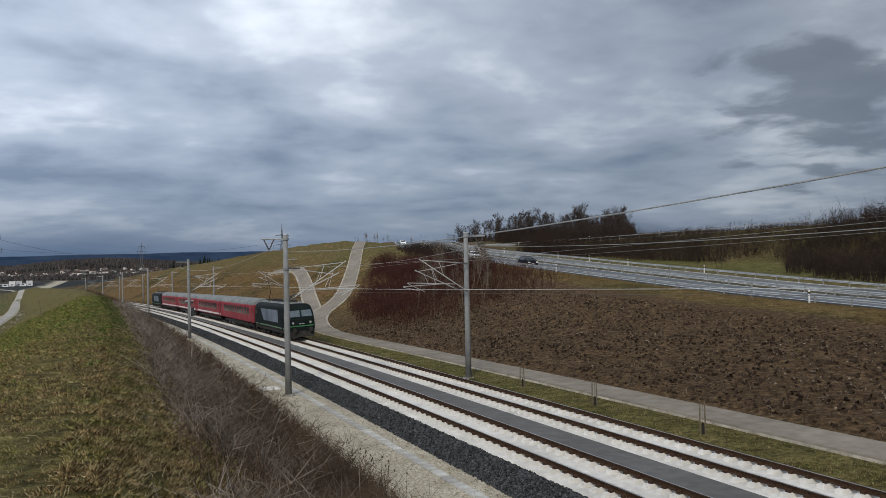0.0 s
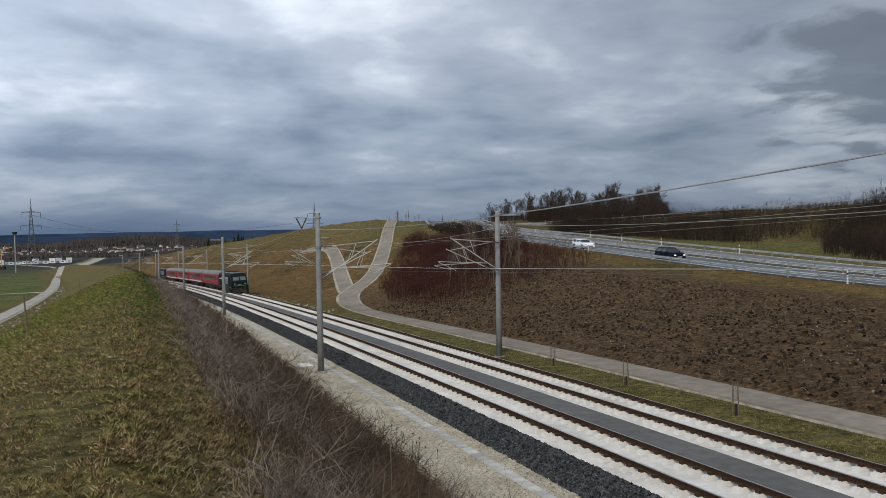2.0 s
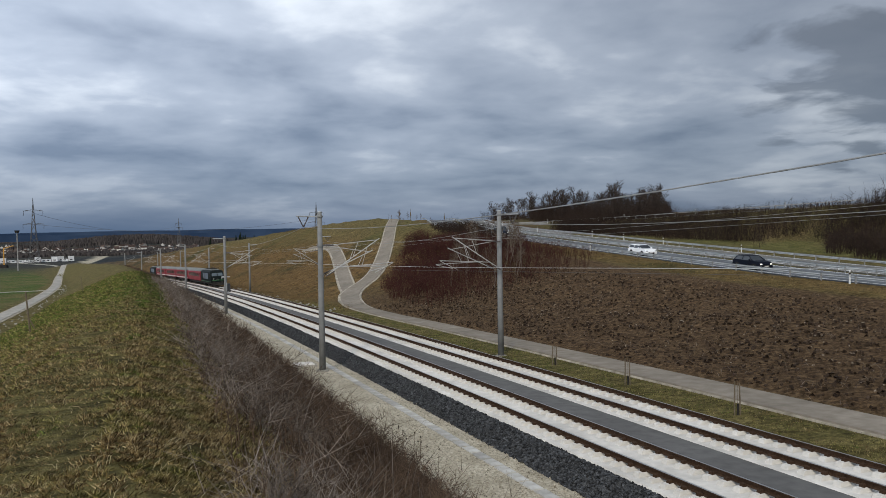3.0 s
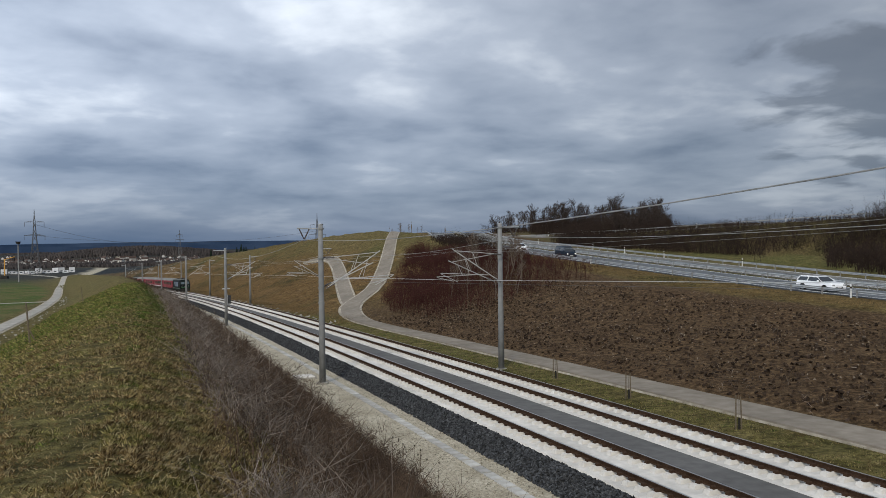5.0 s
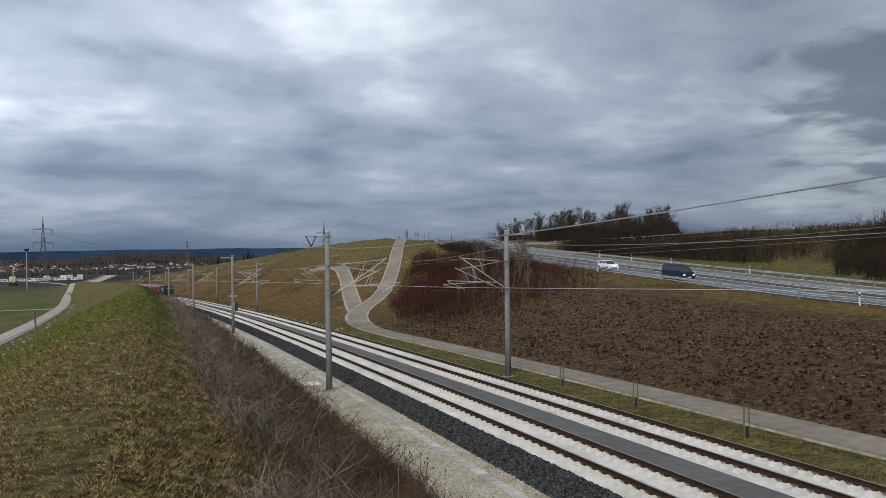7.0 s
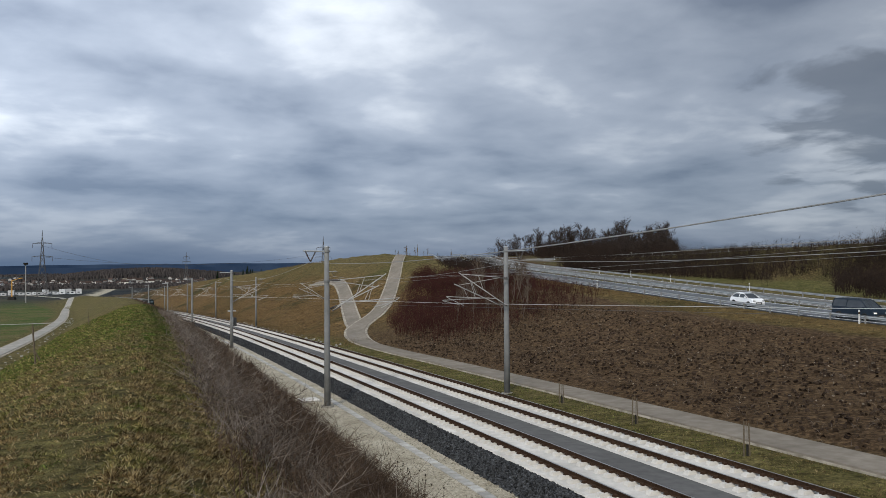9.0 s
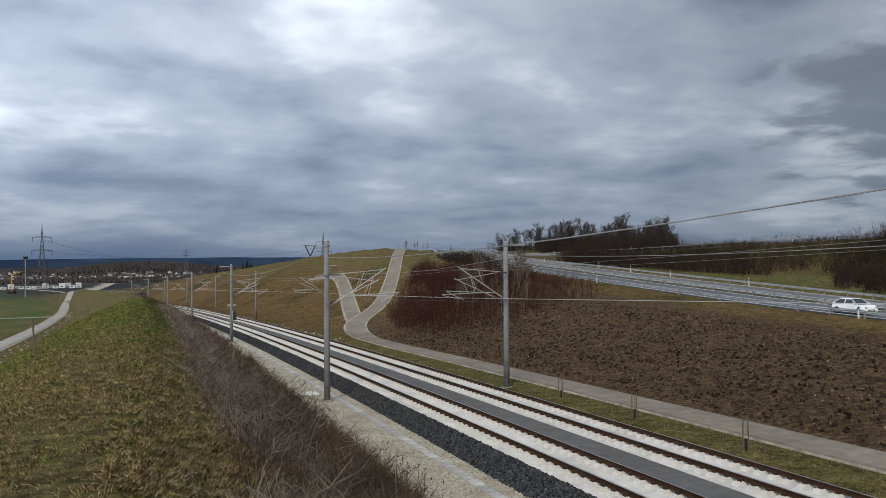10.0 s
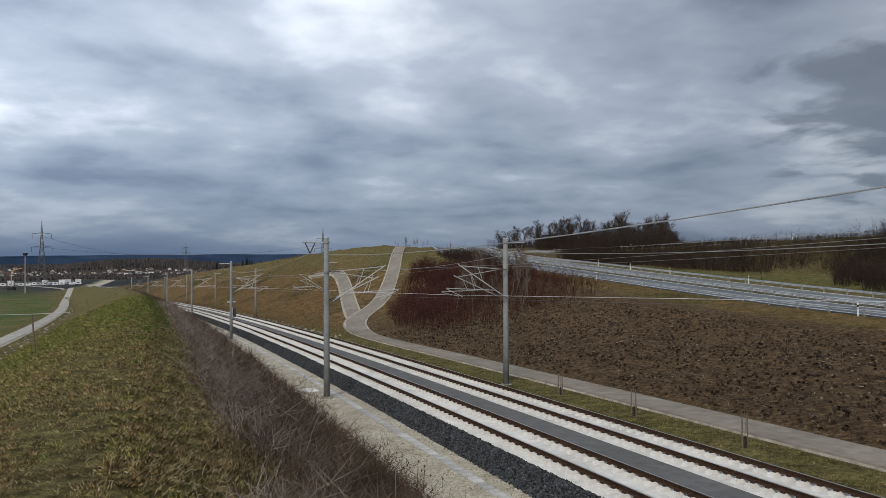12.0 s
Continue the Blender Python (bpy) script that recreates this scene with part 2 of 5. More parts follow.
def ground_material():
    """Turf, cut soil, dry hill grass, fields and gravel, by weights kept on the sheet itself."""
    m, nt, b = nodes_of("ground", 0.95)

    def weight(name):
        a = nt.nodes.new("ShaderNodeAttribute")
        a.attribute_name = name
        return a.outputs["Fac"]

    fine, mid, big = noise_node(nt, 6.0, 6, 0.7), noise_node(nt, 0.9, 5, 0.6), noise_node(nt, 0.07, 4)
    turf = mix_node(nt, big, ramp_node(nt, mid, ((0.3, (0.055, 0.039, 0.017)), (0.5, (0.165, 0.122, 0.052)), (0.68, (0.27, 0.205, 0.098)))),
                    ramp_node(nt, mid, ((0.3, (0.042, 0.046, 0.013)), (0.7, (0.118, 0.118, 0.034)))))
    lump = noise_node(nt, 2.6, 6, 0.65)
    # Soil browns; the near-black stop paints shade into the hollows between lumps.
    soil = mix_node(nt, 0.5, ramp_node(nt, mid, ((0.3, (0.052, 0.031, 0.016)), (0.7, (0.145, 0.093, 0.049)))), ramp_node(nt, lump, ((0.36, (0.012, 0.007, 0.004)), (0.5, (0.094, 0.060, 0.032)), (0.66, (0.21, 0.145, 0.083)))))
    dry = mix_node(nt, smooth_big(nt, big), ramp_node(nt, mid, ((0.3, (0.045, 0.028, 0.011)), (0.5, (0.145, 0.087, 0.033)), (0.72, (0.245, 0.162, 0.068)))), ramp_node(nt, mid, ((0.3, (0.032, 0.030, 0.009)), (0.7, (0.075, 0.064, 0.024)))))
    field = ramp_node(nt, big, ((0.35, (0.050, 0.092, 0.018)), (0.5, (0.085, 0.105, 0.027)), (0.6, (0.14, 0.122, 0.05))))
    gravel = ramp_node(nt, noise_node(nt, 9.0, 5, 0.7), ((0.32, (0.23, 0.20, 0.145)), (0.5, (0.37, 0.335, 0.26)), (0.68, (0.52, 0.48, 0.385))))
    # Far land's own tones, with distance haze mixed into the colour as dull blue.
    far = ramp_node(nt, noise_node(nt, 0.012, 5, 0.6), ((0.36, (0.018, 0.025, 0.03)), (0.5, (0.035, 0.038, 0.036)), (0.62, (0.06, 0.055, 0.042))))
    col = turf
    for name, c in (("w_soil", soil), ("w_dry", dry), ("w_field", field), ("w_far_haze", far)):
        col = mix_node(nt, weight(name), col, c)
    speck = ramp_node(nt, fine, ((0.28, (0.5, 0.5, 0.5)), (0.62, (1.15, 1.15, 1.15))))
    col = mix_node(nt, 0.8, col, speck, "MULTIPLY")
    # Dark blotches paint the shade of turf gaps into the ground colour.
    clump = ramp_node(nt, noise_node(nt, 3.4, 5, 0.7), ((0.38, (0.3, 0.3, 0.3)), (0.6, (1.2, 1.2, 1.2))))
    col = mix_node(nt, 0.8, col, clump, "MULTIPLY")
    stain = ramp_node(nt, noise_node(nt, 0.5, 5, 0.6), ((0.35, (0.72, 0.71, 0.68)), (0.65, (1.05, 1.05, 1.05))))
    col = mix_node(nt, weight("w_gravel"), col, mix_node(nt, 1.0, gravel, stain, "MULTIPLY"))
    nt.links.new(col, b.inputs["Base Color"])
    rough = nt.nodes.new("ShaderNodeMath")
    rough.operation = "MULTIPLY_ADD"
    nt.links.new(lump, rough.inputs[0])
    rough.inputs[1].default_value = 2.2
    nt.links.new(fine, rough.inputs[2])
    even = nt.nodes.new("ShaderNodeMath")
    even.operation = "MULTIPLY_ADD"
    nt.links.new(weight("w_gravel"), even.inputs[0])
    even.inputs[1].default_value, even.inputs[2].default_value = -0.9, 1.0
    high = nt.nodes.new("ShaderNodeMath")
    high.operation = "MULTIPLY"
    nt.links.new(rough.outputs[0], high.inputs[0])
    nt.links.new(even.outputs[0], high.inputs[1])
    bump_node(nt, b, high.outputs[0], 0.9, 0.11)
    return m


GROUND = ground_material()


# ---- the lie of the land ----
def off(y):
    """How far the line has swung to the left at y."""
    d = np.clip(np.asarray(y, float) - 30, 0, 600)
    return -d * d / 4900


def rail_z(y):
    y = np.asarray(y, float)
    return -0.032 * np.minimum(y, 350) - 14 * (1 - np.exp(-np.maximum(0, y - 350) / 450))


def road_x(y):
    y = np.asarray(y, float)
    d = np.clip(y - 60, 0, 400)
    return 57 + 0.02 * y + d * d / 1500


def road_z(y):
    return np.interp(y, (-400, 0, 49, 62, 78, 94, 116, 140, 160, 190, 225, 260, 320, 420, 600, 5000), (-14, -0.5, 0.85, 1.15, 1.8, 2.5, 3.4, 4.4, 5.1, 6.0, 7.4, 9.6, 10.2, -1, -12, -20))


def hill_z(y):
    """Height of the hillside's upper edge beside the motorway."""
    return np.interp(y, (-400, 0, 49, 62, 78, 94, 116, 140, 160, 190, 225, 260, 320, 420, 600, 5000), (-14, -0.5, 0.85, 1.15, 1.8, 2.5, 3.5, 4.8, 6.1, 7.7, 8.7, 8.3, 5.4, -1, -12, -20))


RAMP_YS, RAMP_XS, RAMP_ZS = (-60, 30, 55, 80, 103, 123, 164, 200, 230), (180, 150, 138, 128, 122.6, 117.5, 114, 117, 121), (11.2, 10.7, 10.4, 10.2, 9.8, 9.1, 8.0, 7.7, 7.2)


def ramp_z(x, y):
    """Height of the slip road's bank at x, y; far below the ground away from it."""
    if not -60 < y < 230:
        return -1000.0
    return float(np.interp(y, RAMP_YS, RAMP_ZS)) - np.maximum(0, np.abs(x - float(np.interp(y, RAMP_YS, RAMP_XS))) - 4.5) / 1.7


def smooth(a, b, v):
    t = np.clip((np.asarray(v, float) - a) / (b - a), 0, 1)
    return t * t * (3 - 2 * t)


def section(y):
    """Breaks of the cross-section at y: x and z, left to right."""
    o, zg, xr, zr = float(off(y)), float(rail_z(y)), float(road_x(y)), float(road_z(y))
    ridge = (1 - float(smooth(430, 640, y))) * (1 + 0.13 * float(smooth(120, 220, y)))
    k = 1 - float(smooth(420, 800, y))
    plat = zr
    hz = float(hill_z(y))
    top_near, top_far = xr - 3, o + 24 + max(6, (hz - zg) / 0.34)
    m = float(smooth(130, 240, y))
    xt = top_near * (1 - m) + min(top_far, xr - 3) * m
    zt = zg + (hz - 0.25 + 1.3 * float(smooth(158, 195, y)) - zg) * k
    pts = [(-5000, zg - 6), (o - 120, zg - 0.6), (o - 18, zg + 0.1), (o - 12.2, zg + 0.25),
           (o - 4.0, zg + 0.25 + 3.75 * ridge), (o - 1.8, zg + 0.3 + 4.5 * ridge), (o - 0.4, zg + 0.3 + 4.57 * ridge), (o + 0.8, zg + 0.3 + 4.25 * ridge),
           (o + 7.6, zg - 0.35), (o + 8.6, zg - 0.90), (o + 21.6, zg - 0.95), (o + 23.0, zg - 0.8), (o + 28.4, zg - 0.75), (o + 29.6, zg - 0.45)]
    b0 = o + 29.6
    pts += [(b0 + (xt - b0) * f, zg - 0.45 + (zt - zg + 0.45) * (h * k + f * (1 - k))) for f, h in ((0.3, 0.27), (0.6, 0.62), (0.85, 0.91))]
    xm = max(xt + 0.4, xr - 6)
    pts += [(xt, zt), (xm, zt if xm < xt + 1 else zg + (hz + 0.3 - zg) * k)]
    xt = xm
    wide = (plat - zg) * k
    pts += [(max(xr, xt + 1), zg + wide), (max(xr, xt + 1) + 30, zg + wide - 0.6 * k), (max(xr, xt + 1) + 45, zg + wide + 0.2 * k),
            (max(xr, xt + 1) + 160, zg + wide + 3 * k), (5200, zg + wide + 8 * k)]
    return zip(*pts)


@functools.lru_cache(maxsize=None)
def kept_section(y):
    xs, zs = section(y)
    return np.array(xs), np.array(zs)


def ground_z(x, y):
    return max(float(np.interp(x, *kept_section(round(y * 8) / 8))), float(ramp_z(x, y)))


def far_rise(x, y):
    """Swells of the far valley floor and the low wooded hill in it."""
    d = math.hypot(x, y)
    if d < 700:
        return 0.0
    k = min(1.0, (d - 700) / 1900)
    swell = k * k * 5 * noise.fractal((x / 900, y / 900, 0.3), 0.8, 2.0, 4)
    knoll = 23 * math.exp(-(((x + 20) / 190) ** 2 + ((y - 1760) / 130) ** 2))
    return swell + knoll


# ---- building helpers ----
class Geo:
    """Vertices and faces of one mesh."""

    def __init__(self):
        self.v, self.f = [], []

    def add(self, verts, faces):
        n = len(self.v)
        self.v += [tuple(p) for p in verts]
        self.f += [tuple(i + n for i in q) for q in faces]
        return self

    def box(self, x0, x1, y0, y1, z0, z1, taper=0.0):
        t = taper
        return self.add([(x0, y0, z0), (x1, y0, z0), (x1, y1, z0), (x0, y1, z0), (x0 + t, y0 + t, z1), (x1 - t, y0 + t, z1), (x1 - t, y1 - t, z1), (x0 + t, y1 - t, z1)],
                        [(0, 3, 2, 1), (4, 5, 6, 7), (0, 1, 5, 4), (1, 2, 6, 5), (2, 3, 7, 6), (3, 0, 4, 7)])

    def tube(self, pts, radii, n=6, cap=True):
        pts = [Vector(p) for p in pts]
        if isinstance(radii, (int, float)):
            radii = [radii] * len(pts)
        vs, fs = [], []
        for i, p in enumerate(pts):
            d = (pts[min(i + 1, len(pts) - 1)] - pts[max(i - 1, 0)]).normalized()
            a = d.cross(Vector((0, 0, 1)) if abs(d.z) < 0.9 else Vector((1, 0, 0))).normalized()
            b = a.cross(d)
            for k in range(n):
                w = 2 * math.pi * k / n
                vs.append(p + (a * math.cos(w) + b * math.sin(w)) * radii[i])
        for i in range(len(pts) - 1):
            for k in range(n):
                fs.append((i * n + k, i * n + (k + 1) % n, (i + 1) * n + (k + 1) % n, (i + 1) * n + k))
        if cap:
            fs += [tuple(range(n - 1, -1, -1)), tuple((len(pts) - 1) * n + k for k in range(n))]
        return self.add(vs, fs)

    def sweep(self, profile, stations, closed=True):
        """The profile (x, z), carried along stations (x, y, z)."""
        m = len(profile)
        vs = [(sx + px, sy, sz + pz) for sx, sy, sz in stations for px, pz in profile]
        fs = []
        for i in range(len(stations) - 1):
            for k in range(m if closed else m - 1):
                a, b = i * m + k, i * m + (k + 1) % m
                fs.append((a, a + m, b + m, b))
        if closed:
            fs += [tuple(range(m)), tuple((len(stations) - 1) * m + k for k in range(m - 1, -1, -1))]
        return self.add(vs, fs)

    def loft(self, rings, caps=True):
        m = len(rings[0])
        fs = [(i * m + k, i * m + (k + 1) % m, (i + 1) * m + (k + 1) % m, (i + 1) * m + k) for i in range(len(rings) - 1) for k in range(m)]
        if caps:
            fs += [tuple(range(m - 1, -1, -1)), tuple((len(rings) - 1) * m + k for k in range(m))]
        return self.add([p for r in rings for p in r], fs)

    def mesh(self, name, material, shade=False):
        me = bpy.data.meshes.new(name)
        me.from_pydata(self.v, [], self.f)
        me.materials.append(material)
        if shade:
            me.polygons.foreach_set("use_smooth", [True] * len(me.polygons))
        me.update()
        return me


def part(name, geo, material, parent=None, label="", at=None, shade=False):
    ob = new(name, geo.mesh(name, material, shade) if isinstance(geo, Geo) else geo)
    if parent:
        ob.parent = parent
    if at is not None:
        ob.matrix_basis = at
    return tagged(ob, label)


def thing(name, label, category, group="", at=None):
    ob = new(name)
    if at is not None:
        ob.matrix_basis = at
    return tagged(ob, label, category, group)


def structure(name, geo, material, label, shade=False):
    return tagged(part(name, geo, material, None, label, None, shade), kind="structure")


rng = np.random.default_rng(7)


def spaced(a, b, first, grow):
    """Lines from a to b that begin first apart and spread by grow."""
    out, d = [a], first
    while out[-1] + d < b:
        out.append(out[-1] + d)
        d *= grow
    return out + [b]


# ---- ground ----
PATH_YS = [-40, -10, 10, 30, 50, 70, 88]
main_line = [(26.6 + float(off(y)), y) for y in PATH_YS]
RIGHT_BRANCH = main_line + [(26.4, 103), (28.0, 114), (30.2, 123), (33.2, 129.5), (37.2, 136.5), (41.7, 146.5), (50.5, 170.5), (57.8, 191), (68, 219), (79, 248)]
LEFT_BRANCH = [(30.4, 124), (32.3, 134), (34.9, 147), (38.9, 167), (42.1, 184), (45, 203), (44.8, 214), (42.5, 226)]
DIRT_LINE = [(-15.9 + float(off(y)), y) for y in (-30, 0, 30, 60, 90, 130, 180, 240)] + [(-38, 380), (-50, 530), (-66, 660), (-92, 760), (-135, 900)]


def near_path(xa, y):
    """1 away from the paths, 0 on them, along one line of the ground."""
    out = np.ones(len(xa))
    for line in (RIGHT_BRANCH, LEFT_BRANCH):
        p = np.array(line)
        if p[0, 1] - 6 < y < p[-1, 1] + 6:
            out *= smooth(3.0, 6.5, np.abs(xa - np.interp(y, p[:, 1], p[:, 0])))
    return out


def relief(x, y):
    """Small bumps of the free ground at places x on the line y."""
    xa = np.asarray(x, float)
    l, xr = xa - float(off(y)), float(road_x(y))
    jit = np.array([noise.noise((v * 0.11, y * 0.11, 1.5)) for v in xa])
    bumps = np.array([noise.noise((v * 0.9, y * 0.9, 4.5)) for v in xa])
    free = ((l < 7.4) & ((l > -11.5) | (l < -19))) | ((l > 30) & (xa < xr - 1)) | (xa > xr + 32)
    return near_path(xa, y) * np.where(free, bumps * np.where(l > 30, 0.16, 0.07) + jit * np.where(l > 30, 0.35, 0.08), 0.0)


def build_ground():
    ys = [-4800, -2500, -1200, -600, -300, -150, -80, -40, -20, -10, -4] + spaced(0, 4900, 0.6, 1.022)
    xs = [-x for x in spaced(30, 4900, 1.2, 1.09)][::-1] + list(np.arange(-29.4, 33, 0.6)) + spaced(33.6, 140, 1.2, 1.012)[1:] + spaced(142, 4900, 3, 1.10)
    verts, w = [], {k: [] for k in ("w_soil", "w_dry", "w_field", "w_gravel", "w_far_haze")}
    xa = np.array(xs)
    for y in ys:
        sx, sz = (np.array(a) for a in section(y))
        o, xr = float(off(y)), float(road_x(y))
        z = np.maximum(np.interp(xa, sx, sz), ramp_z(xa, y))
        l = xa - o
        dist = np.hypot(xa, y)
        jit = np.array([noise.noise((x * 0.11, y * 0.11, 1.5)) for x in xs])
        z = z + relief(xa, y)
        z = z + np.array([far_rise(x, y) for x in xs])
        verts += [(x, y, zz) for x, zz in zip(xs, z)]
        e = jit * 1.5
        left = l < -19 + e
        hill = smooth(95, 150, y + jit * 25) * smooth(22.5, 24, l) * (1 - smooth(-14, -6, xa - xr + e * 2)) * (1 - 0.85 * smooth(46, 62, l + e * 3))
        bank = smooth(27.4, 28.3, l + e * 0.2) * (1 - smooth(-4.6, -2.8, xa - xr + e)) * (1 - smooth(95, 150, y + jit * 25))
        brush = smooth(0.2, 1.2, l + e * 0.3) * (1 - smooth(7.6, 8.3, l + e * 0.3))
        wood = smooth(-17.5, -15, xa - np.interp(y, RAMP_YS, RAMP_XS) + e) * (10 < y < 330)
        w["w_soil"].append(np.clip(bank + brush * 0.9 + (xa > xr + 150) * 0.8 + wood, 0, 1))
        w["w_dry"].append(np.clip(hill + 0.6 * smooth(-4.6, -2.8, xa - xr) * (xa < xr + 3) * (y > 0), 0, 1))
        w["w_field"].append(np.where(left & (y < 900), 0.9, 0.0) + np.where((xa > xr + 33) & (xa < xr + 150), 0.3, 0))
        w["w_gravel"].append(smooth(7.9, 8.6, l + e * 0.35) * (1 - smooth(21.4, 22.0, l)))
        # The haze tint grows with distance from the viewpoint.
        w["w_far_haze"].append(smooth(380, 760, dist) * 0.97)
    n, g = len(xs), Geo()
    g.v = verts
    g.f = [(j * n + i, j * n + i + 1, (j + 1) * n + i + 1, (j + 1) * n + i) for j in range(len(ys) - 1) for i in range(n - 1)]
    me = g.mesh("ground", GROUND, True)
    for k, rows in w.items():
        a = me.attributes.new(k, "FLOAT", "POINT")
        a.data.foreach_set("value", np.concatenate(rows).astype(np.float32))
    return tagged(new("ground", me), "grassy winter hillside and valley floor with bare soil", kind="structure")


build_ground()


# ---- railway ----
STATIONS = [(float(off(y)), y, float(rail_z(y))) for y in spaced(-60, 620, 3.0, 1.012)]
L_MID, R_MID, CANT = 14.75, 19.25, 0.04


def track_at(mid, y, x=0.0, z=0.0):
    """Pose on the canted track with its middle at mid, y metres along."""
    h = math.atan((float(off(y + 1)) - float(off(y - 1))) / 2)
    p = math.atan(float(rail_z(y + 1) - rail_z(y - 1)) / 2)
    return Matrix.Translation((mid + float(off(y)), y, float(rail_z(y)))) @ Euler((p, -math.atan(CANT), -h)).to_matrix().to_4x4() @ Matrix.Translation((x, 0, z))


def canted(profile, mid):
    return [(mid + x, z + x * CANT) for x, z in profile]


def build_track(mid, name):
    slab = structure(name, Geo().sweep(canted([(-1.42, -0.75), (-1.42, -0.36), (-1.37, -0.30), (1.37, -0.30), (1.42, -0.36), (1.42, -0.75)], mid), STATIONS), CONCRETE,
                     "pale concrete slab track bed with cast rail seats")
    for s in (-0.753, 0.753):
        rail = part("rail", Geo().sweep(canted([(s + x, z) for x, z in ((-0.075, -0.172), (-0.07, -0.155), (-0.012, -0.14), (-0.012, -0.045), (-0.034, -0.038), (-0.034, -0.003),
                                                                      (0.034, -0.003), (0.034, -0.038), (0.012, -0.045), (0.012, -0.14), (0.07, -0.155), (0.075, -0.172))], mid), STATIONS), RAIL_SIDE, slab)
        part("rail_head", Geo().sweep(canted([(s + x, z) for x, z in ((-0.030, -0.0028), (-0.026, 0.001), (0.026, 0.001), (0.030, -0.0028))], mid), STATIONS), RAIL_TOP, rail, "polished bare running surface")
    # cast rail seats: a hump on each side of both rails, with dark fastenings
    seat = Geo()
    for s in (-0.753, 0.753):
        seat.add([(s - 0.42, -0.15, -0.302), (s + 0.42, -0.15, -0.302), (s + 0.42, 0.15, -0.302), (s - 0.42, 0.15, -0.302),
                  (s - 0.35, -0.12, -0.174), (s + 0.35, -0.12, -0.174), (s + 0.35, 0.12, -0.174), (s - 0.35, 0.12, -0.174)],
                 [(4, 5, 6, 7), (0, 1, 5, 4), (1, 2, 6, 5), (2, 3, 7, 6), (3, 0, 4, 7)])
    clip = Geo()
    for s in (-0.753, 0.753):
        for d in (-0.13, 0.13):
            clip.box(s + d - 0.075, s + d + 0.075, -0.085, 0.085, -0.175, -0.09, 0.02)
    sm, cm = seat.mesh("rail_seat", CONCRETE), clip.mesh("rail_clip", RAIL_SIDE)
    ys = [14 + 0.65 * i for i in range(420)]
    for y in ys[:200]:
        seat_ob = part("rail_seat", sm, None, slab, at=track_at(mid, y))
        if y < 110:
            part("rail_clip", cm, None, seat_ob)
    rest = Geo()
    for y in ys[200:]:
        m = track_at(mid, y)
        rest.add([m @ Vector(v) for v in seat.v], seat.f)
    tagged(part("rail_seats", rest, CONCRETE, slab), kind="stuff")


build_track(L_MID, "track_bed_1")
build_track(R_MID, "track_bed_2")
structure("trim_strip", Geo().sweep([(L_MID + 1.43, -0.7), (L_MID + 1.43, -0.30), (R_MID - 1.43, -0.36), (R_MID - 1.43, -0.7)], STATIONS), STRIP, "dark grey filled strip between the two tracks")
structure("ballast_bank", Geo().sweep([(12.2, -1.0), (12.3, -0.88), (13.05, -0.46), (13.32, -0.42), (13.32, -1.0)], STATIONS), BALLAST, "dark crushed stone shoulder beside the slab")
structure("ballast_edge", Geo().sweep([(20.68, -1.0), (20.68, -0.40), (21.2, -0.48), (22.1, -0.86), (22.2, -1.0)], STATIONS), BALLAST, "narrow dark stone shoulder beside the slab")


def stones(name, label, n, lo, hi, y0, y1, z_of, size, material, power=1.0, parent=None):
    """Loose angular stones, scattered as one body."""
    g = Geo()
    base = np.array([(-1, -1, -0.6), (1, -0.8, -0.7), (0.9, 1, -0.6), (-0.8, 1.1, -0.7), (-0.5, -0.6, 0.7), (0.6, -0.5, 0.8), (0.5, 0.6, 0.6), (-0.6, 0.5, 0.9)])
    faces = [(4, 5, 6, 7), (0, 1, 5, 4), (1, 2, 6, 5), (2, 3, 7, 6), (3, 0, 4, 7)]
    for _ in range(n):
        y = y0 + (y1 - y0) * rng.random() ** power
        l = lo + (hi - lo) * rng.random()
        s = size * (0.6 + 0.8 * rng.random())
        m = Euler(rng.random(3) * 6.3).to_matrix()
        p = np.array((l + float(off(y)), y, z_of(l, y)))
        g.add([p + s * np.array(m @ Vector(v * (0.7 + 0.5 * rng.random(3)))) for v in base], faces)
    ob = part(name, g, material, parent, label)
    return tagged(ob, kind="stuff", category="stones")


stones("ballast_stones", "loose dark crushed stones on the track shoulder", 15000, 12.1, 13.28, 17, 80,
       lambda l, y: float(rail_z(y)) + float(np.interp(l, (12.1, 12.3, 13.05, 13.3), (-0.90, -0.86, -0.45, -0.41))), 0.045, BALLAST, 1.7)

stones("ballast_stones", "loose dark crushed stones on the far track shoulder", 7000, 12.1, 13.28, 72, 190,
       lambda l, y: float(rail_z(y)) + float(np.interp(l, (12.1, 12.3, 13.05, 13.3), (-0.90, -0.86, -0.45, -0.41))), 0.07, BALLAST, 1.3)

stones("gravel_stones", "loose pale pebbles on the service strip", 7000, 8.3, 12.2, 17, 62, lambda l, y: float(rail_z(y)) - 0.90, 0.022, PEBBLE, 1.5)
stones("edge_stones", "loose dark crushed stones on the far shoulder", 3000, 20.75, 22.2, 19, 60,
       lambda l, y: float(rail_z(y)) + float(np.interp(l, (20.7, 21.2, 22.1), (-0.40, -0.48, -0.86))), 0.05, BALLAST, 1.4)

